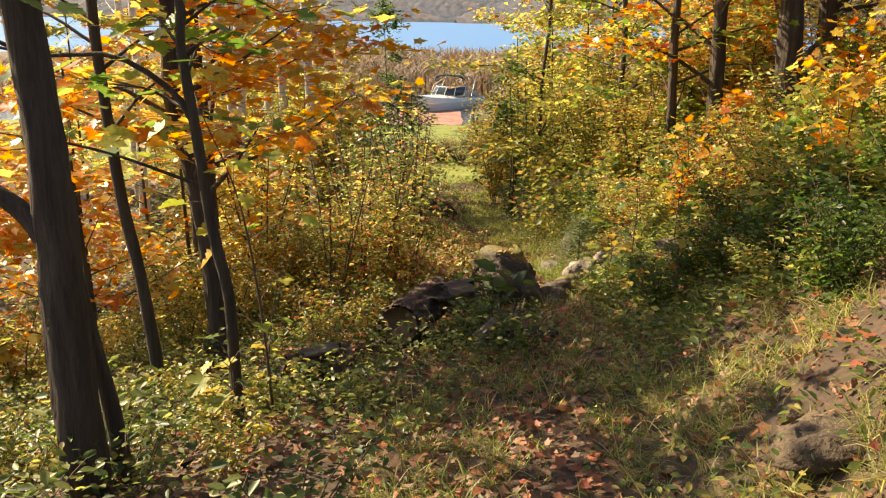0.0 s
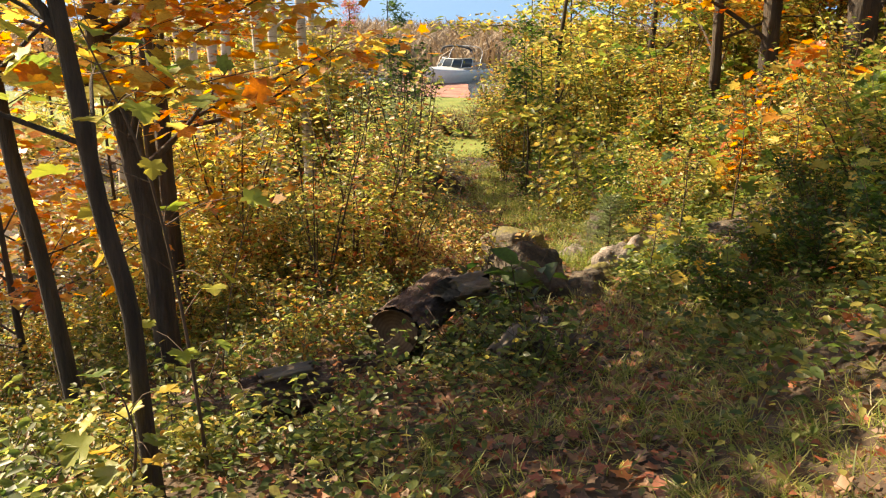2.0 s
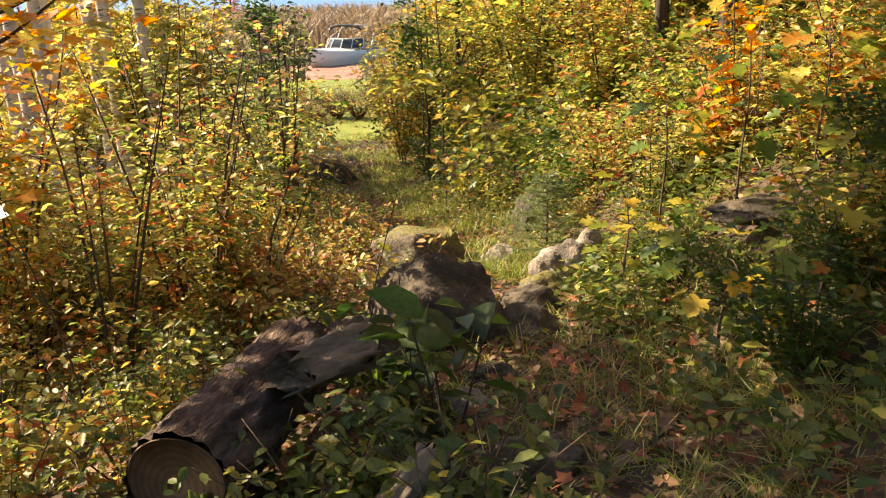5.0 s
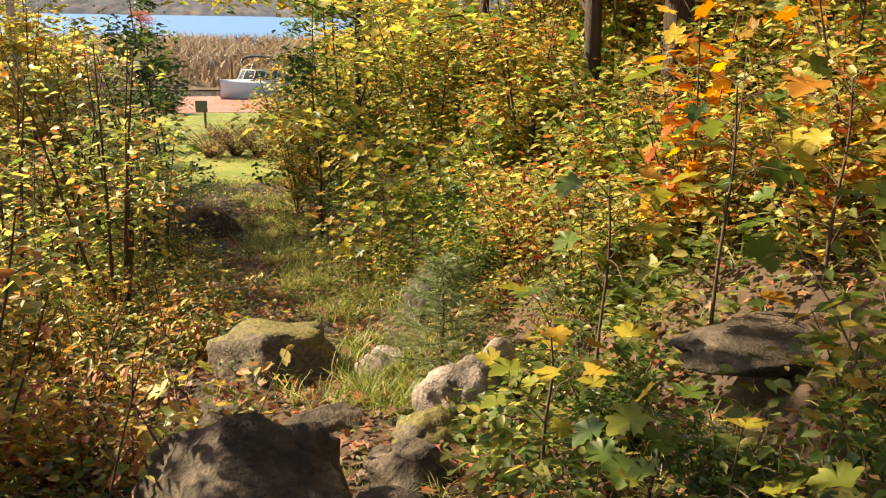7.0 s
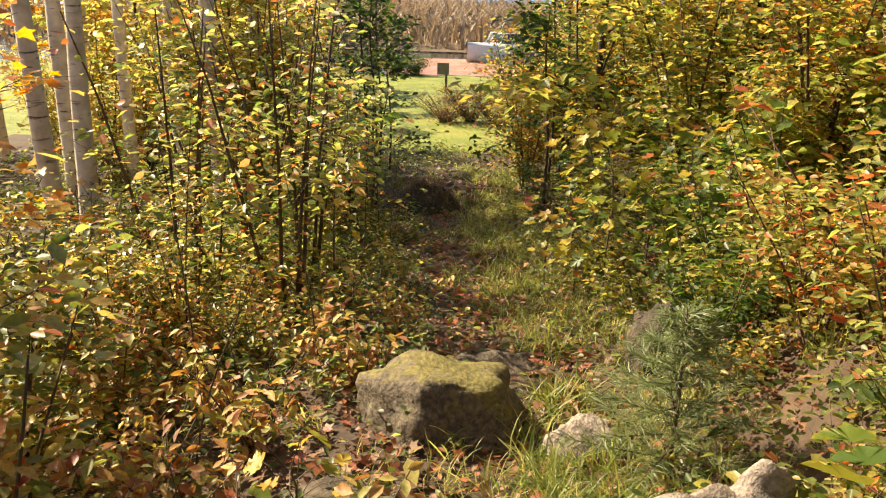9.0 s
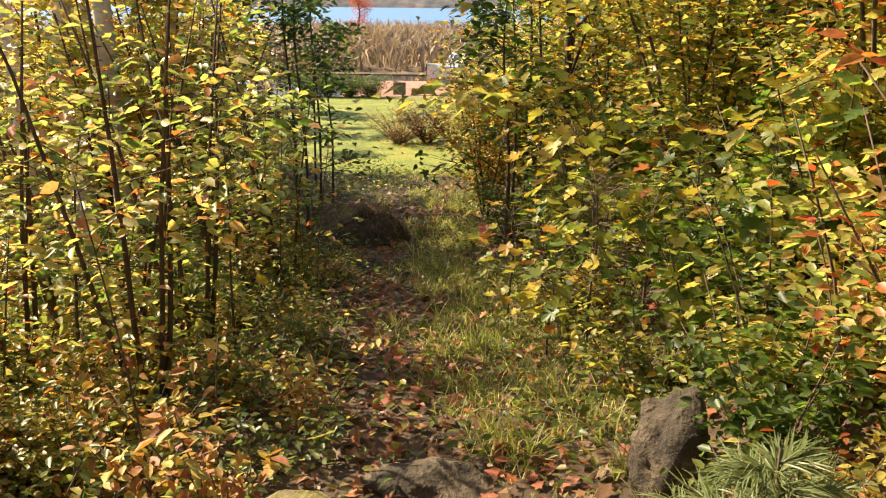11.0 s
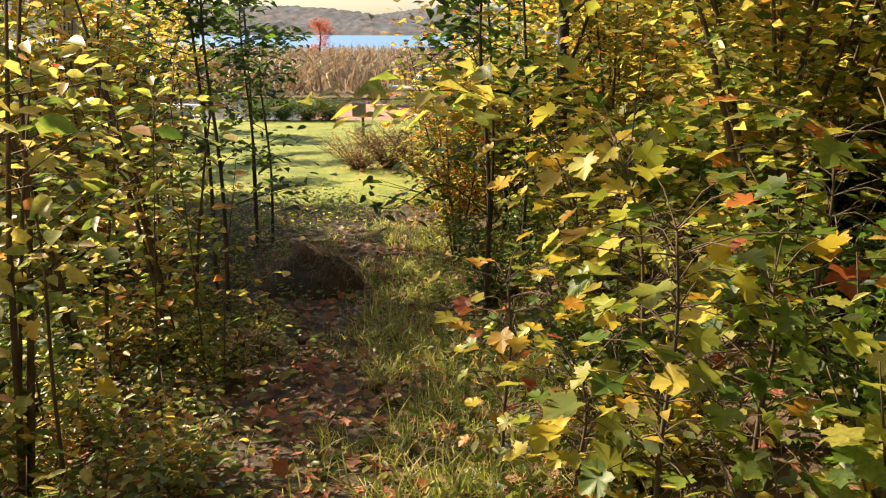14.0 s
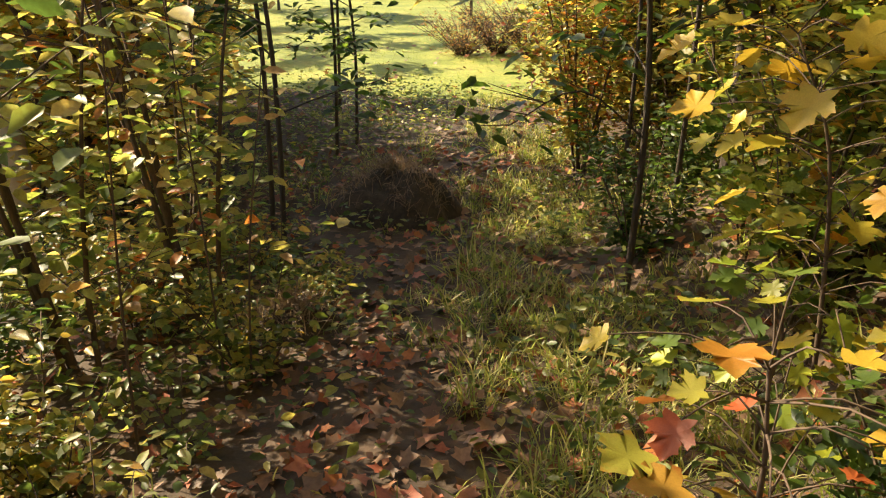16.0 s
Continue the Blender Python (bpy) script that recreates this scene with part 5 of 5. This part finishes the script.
# ---- boat ----
def boat(x, y, rz, label):
    e = base_empty("motor_boat", x, y, WATER - 0.3, rz)
    L, n, k = 5.8, 22, 7
    V = []
    for i in range(n):
        t = i / (n - 1)
        half = 1.12 * (1 - max(0, (t - 0.35) / 0.65) ** 2.3) + 0.02
        sheer = 0.78 + 0.3 * t ** 2
        keel = -0.25 + 0.75 * max(0, (t - 0.6) / 0.4) ** 2
        for a, z in ((0, keel), (0.55, keel + 0.16), (0.88, 0.16 + 0.18 * t), (0.97, 0.5 + 0.2 * t), (1.0, sheer), (0.94, sheer + 0.05), (0.86, sheer + 0.05)):
            V.append((half * a, L * t, z))
    F = [(i * k + j, (i + 1) * k + j, (i + 1) * k + j + 1, i * k + j + 1) for i in range(n - 1) for j in range(k - 1)]
    Vm = [(-a, b, c) for a, b, c in V]
    F2 = F + [tuple(q + len(V) for q in f[::-1]) for f in F]
    part("hull", smooth(mesh_from("hull", V + Vm, np.array(F2), M_WHITE)), e, "white hull")
    bm = bmesh.new()
    box(bm, -1.05, 1.05, -0.02, 0.03, -0.1, 0.8, 0.03)
    part("transom", bm_mesh("transom", bm, M_WHITE), e)
    # foredeck
    D, G = [], []
    for i in range(12):
        t = 0.5 + 0.5 * i / 11
        half = 1.12 * (1 - max(0, (t - 0.35) / 0.65) ** 2.3) + 0.02
        for j in range(7):
            u = -1 + 2 * j / 6
            D.append((half * 0.87 * u, L * t * 0.995, 0.83 + 0.3 * t ** 2 + 0.16 * (1 - u * u) * (1 - (t - 0.5))))
    G = [(i * 7 + j, i * 7 + j + 1, (i + 1) * 7 + j + 1, (i + 1) * 7 + j) for i in range(11) for j in range(6)]
    part("foredeck", smooth(mesh_from("foredeck", D, np.array(G), M_WHITE)), e, "white foredeck")
    # raked windscreen
    pts = [(-0.98, 2.3), (-0.75, 3.1), (-0.3, 3.45), (0.3, 3.45), (0.75, 3.1), (0.98, 2.3)]
    for (ax, ay), (bx, by) in zip(pts, pts[1:]):
        W = np.array([(ax, ay, 1.0), (bx, by, 1.0), (bx * 0.86, by - 0.42, 1.48), (ax * 0.86, ay - 0.42, 1.48)])
        W2 = W * [0.98, 1, 1] - [0, 0.02, 0]
        pane = part("windscreen_pane", mesh_from("windscreen_pane", np.vstack([W, W2]), np.array([(0, 1, 2, 3), (7, 6, 5, 4), (0, 4, 5, 1), (3, 2, 6, 7)]), M_GLASS), e, "tinted glass pane")
        V1, F1 = join([tube(np.array([W[3], W[2]]), (0.025, 0.025), 6), tube(np.array([W[0], W[3]]), (0.022, 0.022), 6), tube(np.array([W[0], W[1]]), (0.025, 0.025), 6)])
        part("windscreen_frame", mesh_from("windscreen_frame", V1, F1, M_WHITE), pane, "white frame")
    # rolled canopy on its bows
    for yy in (1.1, 2.3):
        arc = spline([(-1.05, 1.6, 0.85), (-1.0, yy, 1.75), (-0.7, yy, 2.02), (0, yy, 2.08), (0.7, yy, 2.02), (1.0, yy, 1.75), (1.05, 1.6, 0.85)], 24)
        part("canopy_bow", smooth(mesh_from("canopy_bow", *tube(arc, np.full(24, 0.02), 6), M_STEEL)), e, "bent metal tube")
    roll = spline([(-0.95, 2.3, 1.85), (-0.7, 2.3, 2.05), (0, 2.3, 2.12), (0.7, 2.3, 2.05), (0.95, 2.3, 1.85)], 20)
    part("canopy_roll", smooth(mesh_from("canopy_roll", *tube(roll, 0.07 + 0.01 * np.sin(np.arange(20) * 1.7), 8), M_DARK)), e, "rolled dark canvas canopy")
    C = []
    for i in range(10):
        for j in range(9):
            u, t = -1 + 2 * j / 8, i / 9
            C.append((1.1 * u, 0.05 + 2.4 * t, 0.86 + 0.28 * (1 - u * u) + 0.03 * np.sin(i * 1.3 + j)))
    CF = [(i * 9 + j, i * 9 + j + 1, (i + 1) * 9 + j + 1, (i + 1) * 9 + j) for i in range(9) for j in range(8)]
    part("cockpit_cover", smooth(mesh_from("cockpit_cover", C, np.array(CF), M_DARK)), e, "dark canvas cockpit cover")
    return tagged(e, label, "boat")


boat(1.7, 50.9, 150, "white motor boat with a dark cover moored in the channel")


# ---- boats laid up by the water beyond the birches ----
M_TEAL = plain("teal_tarpaulin", (0.05, 0.22, 0.17), 0.6, 0, 0.3)


def covered_boat(x, y, rz, L, label):
    """A small boat on a low trailer under a sagging tarpaulin."""
    e = base_empty("covered_boat", x, y, gz(x, y), rz)
    n, k = 18, 11
    for nm, t0, t1, mat, lab in (("tarpaulin", 0.0, 0.62, M_DARK, "dark sagging tarpaulin"), ("bow_cover", 0.62, 1.0, M_TEAL, "teal tarpaulin over the bow")):
        V = []
        for i in range(n):
            t = t0 + (t1 - t0) * i / (n - 1)
            half = 0.95 * (1 - max(0, (t - 0.45) / 0.55) ** 2.2) + 0.03
            for j in range(k):
                u = -1 + 2 * j / (k - 1)
                V.append((half * np.sign(u) * abs(u) ** 0.7, L * t, 0.75 + 0.75 * (1 - abs(u) ** 1.6) * (0.75 + 0.25 * np.sin(t * 9)) + 0.02 * np.sin(i * 2.1 + j)))
        F = [(i * k + j, i * k + j + 1, (i + 1) * k + j + 1, (i + 1) * k + j) for i in range(n - 1) for j in range(k - 1)]
        part(nm, smooth(mesh_from(nm, V, np.array(F), mat)), e, lab)
    V = []
    for i in range(n):
        t = i / (n - 1)
        half = 0.95 * (1 - max(0, (t - 0.45) / 0.55) ** 2.2) + 0.03
        for a, z in ((-1, 0.78), (-0.85, 0.45), (0, 0.28), (0.85, 0.45), (1, 0.78)):
            V.append((half * a, L * t, z + 0.25 * max(0, t - 0.7)))
    F = [(i * 5 + j, i * 5 + j + 1, (i + 1) * 5 + j + 1, (i + 1) * 5 + j) for i in range(n - 1) for j in range(4)]
    part("hull", smooth(mesh_from("hull", V, np.array(F), M_POST)), e, "dark hull")
    for sx in (-0.7, 0.7):
        bm = bmesh.new()
        bmesh.ops.create_cone(bm, cap_ends=True, segments=20, radius1=0.3, radius2=0.3, depth=0.18, matrix=pose(sx, L * 0.35, 0.3, 0, 90, 0))
        wheel = part("wheel", bm_mesh("wheel", bm, M_DARK), e, "black trailer wheel")
        bm = bmesh.new()
        bmesh.ops.create_cone(bm, cap_ends=True, segments=16, radius1=0.15, radius2=0.13, depth=0.2, matrix=pose(sx, L * 0.35, 0.3, 0, 90, 0))
        part("rim", bm_mesh("rim", bm, M_STEEL), wheel, "grey metal rim")
    return tagged(e, label, "boat")


covered_boat(-12.6, 34.6, -100, 4.6, "dark laid-up boat under tarpaulins on a trailer")


def rowing_boat(x, y, rz, L, label):
    e = base_empty("rowing_boat", x, y, WATER, rz)
    n, V = 16, []
    for i in range(n):
        t = i / (n - 1)
        half = 0.62 * (1 - abs(t - 0.42) ** 2 * 2.2) + 0.02
        for a, z in ((-0.9, 0.36), (-1, 0.4), (-0.75, 0.05), (0, -0.1), (0.75, 0.05), (1, 0.4), (0.9, 0.36)):
            V.append((half * a, L * t, z + 0.15 * (t - 0.4) ** 2))
    F = [(i * 7 + j, i * 7 + j + 1, (i + 1) * 7 + j + 1, (i + 1) * 7 + j) for i in range(n - 1) for j in range(6)]
    part("hull", smooth(mesh_from("hull", V, np.array(F), M_WHITE)), e, "white hull")
    for t in (0.3, 0.6):
        bm = bmesh.new()
        box(bm, -0.5, 0.5, L * t - 0.12, L * t + 0.12, 0.26, 0.29, 0.008)
        part("thwart", bm_mesh("thwart", bm, M_DOCK), e, "grey plank seat")
    return tagged(e, label, "boat")


rowing_boat(-8.0, 41.6, 75, 3.6, "small white rowing boat at the water's edge")


# ---- low dock beside the boat ----
def dock(x, y, n, rz):
    e = base_empty("boat_dock", x, y, WATER, rz)
    for i in range(n):
        bm = bmesh.new()
        box(bm, -0.6, 0.6, i * 0.16, i * 0.16 + 0.145, 0.3, 0.34, 0.006)
        part("plank", bm_mesh("plank", bm, M_DOCK), e)
    for sx in (-0.55, 0.55):
        for yy in (0.1, n * 0.16 - 0.15):
            bm = bmesh.new()
            bmesh.ops.create_cone(bm, cap_ends=True, segments=12, radius1=0.07, radius2=0.065, depth=1.6, matrix=Matrix.Translation((sx, yy, -0.1)))
            part("pile", bm_mesh("pile", bm, M_POST), e)
    return tagged(e, "grey plank dock on dark piles at the water", "dock")


dock(2.3, 38.8, 30, 0)


# ---- young maples whose broad leaves are told apart ----
def single_leaf(seed):
    r = np.random.default_rng(seed)
    V, F = leaf_shape("maple")
    V = V.copy()
    V[:, 2] += r.uniform(-0.25, 0.1) * (V[:, 1] - 0.4) ** 2 + r.uniform(0.1, 0.4) * np.abs(V[:, 0]) - r.uniform(0, 0.3) * V[:, 0] ** 2 + r.normal(0, 0.015, len(V))
    V[:, :2] *= 1 + r.normal(0, 0.05, (len(V), 2))
    return V, F


BROAD = {}


def broad_mesh(mat, k):
    if (mat.name, k) not in BROAD:
        BROAD[mat.name, k] = smooth(mesh_from("leaf", *single_leaf(100 + k), mat))
    return BROAD[mat.name, k]


def broad_maple(x, y, ztop, n, size, mats, label, wide=0.32, lean=(0.0, 0.0), group="young maples with broad leaves"):
    """A young maple: forked stem, leaf stalks, each leaf a part."""
    z0 = gz(x, y)
    h = ztop - z0
    e = base_empty("maple_sapling", x, y, z0)
    stem = spline([(0, 0, -0.06), (0.15 * lean[0], 0.15 * lean[1], 0.35 * h), (0.5 * lean[0] + 0.02, 0.5 * lean[1], 0.7 * h), (lean[0], lean[1], h * 0.97)], 12)
    part("stem", smooth(mesh_from("stem", *tube(stem, np.linspace(0.009, 0.003, 12), 6), M_TWIG)), e, "thin brown stem")
    stalks = []
    for i in range(n):
        q = stem[min(11, 3 + int(9 * (i + rng.uniform()) / n))]
        a = i * 2.4 + rng.normal(0, 0.35)
        L = wide * rng.uniform(0.35, 1.0)
        tip = q + np.array([np.cos(a) * L, np.sin(a) * L, rng.uniform(-0.02, 0.14)])
        stalks.append(tube(spline([q, (q + tip) / 2 + [0, 0, 0.03], tip], 5), np.linspace(0.0028, 0.0016, 5), 3))
        s = size * rng.uniform(0.6, 1.1)
        m = Matrix.Translation(tip) @ Euler((0, 0, radians(math.degrees(a) - 90 + rng.uniform(-35, 35)))).to_matrix().to_4x4() @ pose(0, 0, 0, rng.uniform(-50, 8), rng.uniform(-28, 28), 0) @ Matrix.Diagonal((s, s, s, 1))
        part("leaf", broad_mesh(mats[rng.integers(0, len(mats))], int(rng.integers(0, 4))), e, at=m)
    tagged(part("stalk_spray", mesh_from("stalk_spray", *join(stalks), M_TWIG), e), kind="stuff")
    return tagged(e, label, "sapling", group)


G, Y, O, X = M_BIGGREEN, M_BIGYELLOW, M_BIGORANGE, M_BIGMIX
broad_maple(2.45, 8.8, 0.02, 20, 0.15, (G, G, X), "young maple with broad green leaves on the bank")
broad_maple(2.88, 8.75, 0.03, 20, 0.15, (G, X), "young maple with broad green leaves on the bank")
broad_maple(2.57, 7.8, -0.28, 18, 0.14, (G, X, X), "young maple with green and yellow leaves")
broad_maple(1.76, 8.72, -0.85, 16, 0.12, (X, X, Y), "low young maple turning yellow", 0.24)
broad_maple(1.88, 8.1, -0.92, 14, 0.12, (G, X), "low young maple in the bank", 0.24)
broad_maple(1.82, 7.6, -0.84, 12, 0.12, (X, Y), "low young maple turning yellow", 0.22)
broad_maple(2.02, 7.2, -0.62, 12, 0.11, (X, Y, O), "low young maple turning yellow and orange", 0.22)
broad_maple(1.72, 12.95, -1.08, 44, 0.115, (G, G, G, X), "young maple with broad green leaves beside the path", 0.36)
broad_maple(2.3, 13.4, -0.9, 46, 0.11, (G, X, O), "young maple with green and orange leaves", 0.36)
broad_maple(1.85, 14.9, -1.1, 40, 0.12, (Y,), "young maple with bright sunlit yellow leaves", 0.36, (-0.22, -0.02))
broad_maple(1.35, 13.7, -1.45, 40, 0.085, (O, X, X, Y), "young maple with orange and dark red leaves", 0.26)
broad_maple(1.55, 13.25, -1.62, 40, 0.09, (X, Y, M_BIGLIME), "young maple with pale yellow leaves", 0.28)
broad_maple(-0.35, 13.8, -1.0, 16, 0.1, (X, Y), "slim young maple with yellow leaves", 0.26)
broad_maple(0.35, 9.9, -1.55, 12, 0.1, (Y, X), "seedling with yellow heart-shaped leaves", 0.2)
broad_maple(-1.15, 4.4, -0.45, 10, 0.13, (Y, X), "maple seedling with glowing yellow leaves", 0.2)


# ---- bare dead stems standing among the undergrowth ----
def dead_stem(x, y, h, lean, label="thin bare dead stem in the undergrowth"):
    e = base_empty("dead_stem", x, y, gz(x, y))
    P = spline([(0, 0, -0.05), (lean[0] * 0.3, lean[1] * 0.3, h * 0.45), (lean[0], lean[1], h)], 12)
    part("stem", smooth(mesh_from("stem", *tube(P, np.linspace(0.006, 0.002, 12), 5), M_TWIG)), e)
    for k in (5, 7, 9):
        a = rng.uniform(0, 6.28)
        Q = P[k] + np.linspace(0, 1, 5)[:, None] * np.array([np.cos(a) * 0.12, np.sin(a) * 0.12, 0.16])
        part("twig", mesh_from("twig", *tube(Q, np.linspace(0.003, 0.001, 5), 4), M_TWIG), e)
    return tagged(e, label, "dead stem", "bare stems in the undergrowth")


for x, y, h, lean in ((-0.15, 10.2, 1.0, (0.3, 0.1)), (-0.35, 10.9, 1.5, (-0.12, 0.0)), (0.1, 11.4, 1.2, (-0.2, 0.1)), (-0.8, 11.8, 1.6, (0.1, 0.1)), (-0.25, 14.6, 1.5, (0.05, 0.1)), (-0.2, 15.2, 1.6, (-0.1, 0.05)), (-0.12, 15.25, 1.3, (0.12, 0.1)), (-0.6, 14.2, 1.7, (-0.15, 0.0)), (1.75, 13.8, 1.5, (0.05, 0.0)), (0.25, 8.2, 0.9, (0.2, 0.1)), (-0.9, 7.6, 1.1, (-0.25, 0.1)), (-1.35, 6.2, 1.3, (0.25, 0.1))):
    dead_stem(x, y, h, lean)
broad_maple(-1.02, 4.85, 0.85, 20, 0.14, (M_BIGLIME, M_BIGLIME, Y), "young maple with glowing lime-yellow leaves", 0.34, (-0.3, -0.1))
broad_maple(2.05, 8.95, -0.35, 16, 0.13, (G, X), "young maple with broad green leaves on the bank", 0.3)
broad_maple(2.0, 13.0, -1.25, 42, 0.105, (G, G, X), "young maple with broad green leaves beside the path", 0.34)
broad_maple(1.95, 14.1, -1.3, 44, 0.095, (G, X, M_BIGLIME), "young maple with lime and green leaves beside the path", 0.34)
broad_maple(2.45, 12.5, -0.75, 40, 0.11, (G, X, Y), "young maple with green and yellow leaves", 0.36)
broad_maple(1.62, 14.6, -1.75, 30, 0.085, (G, M_BIGLIME), "low young maple with lime leaves beside the path", 0.26)
broad_maple(1.85, 13.65, -0.95, 34, 0.105, (Y, Y, M_BIGLIME), "young maple with bright sunlit yellow leaves", 0.32, (-0.15, 0.0))
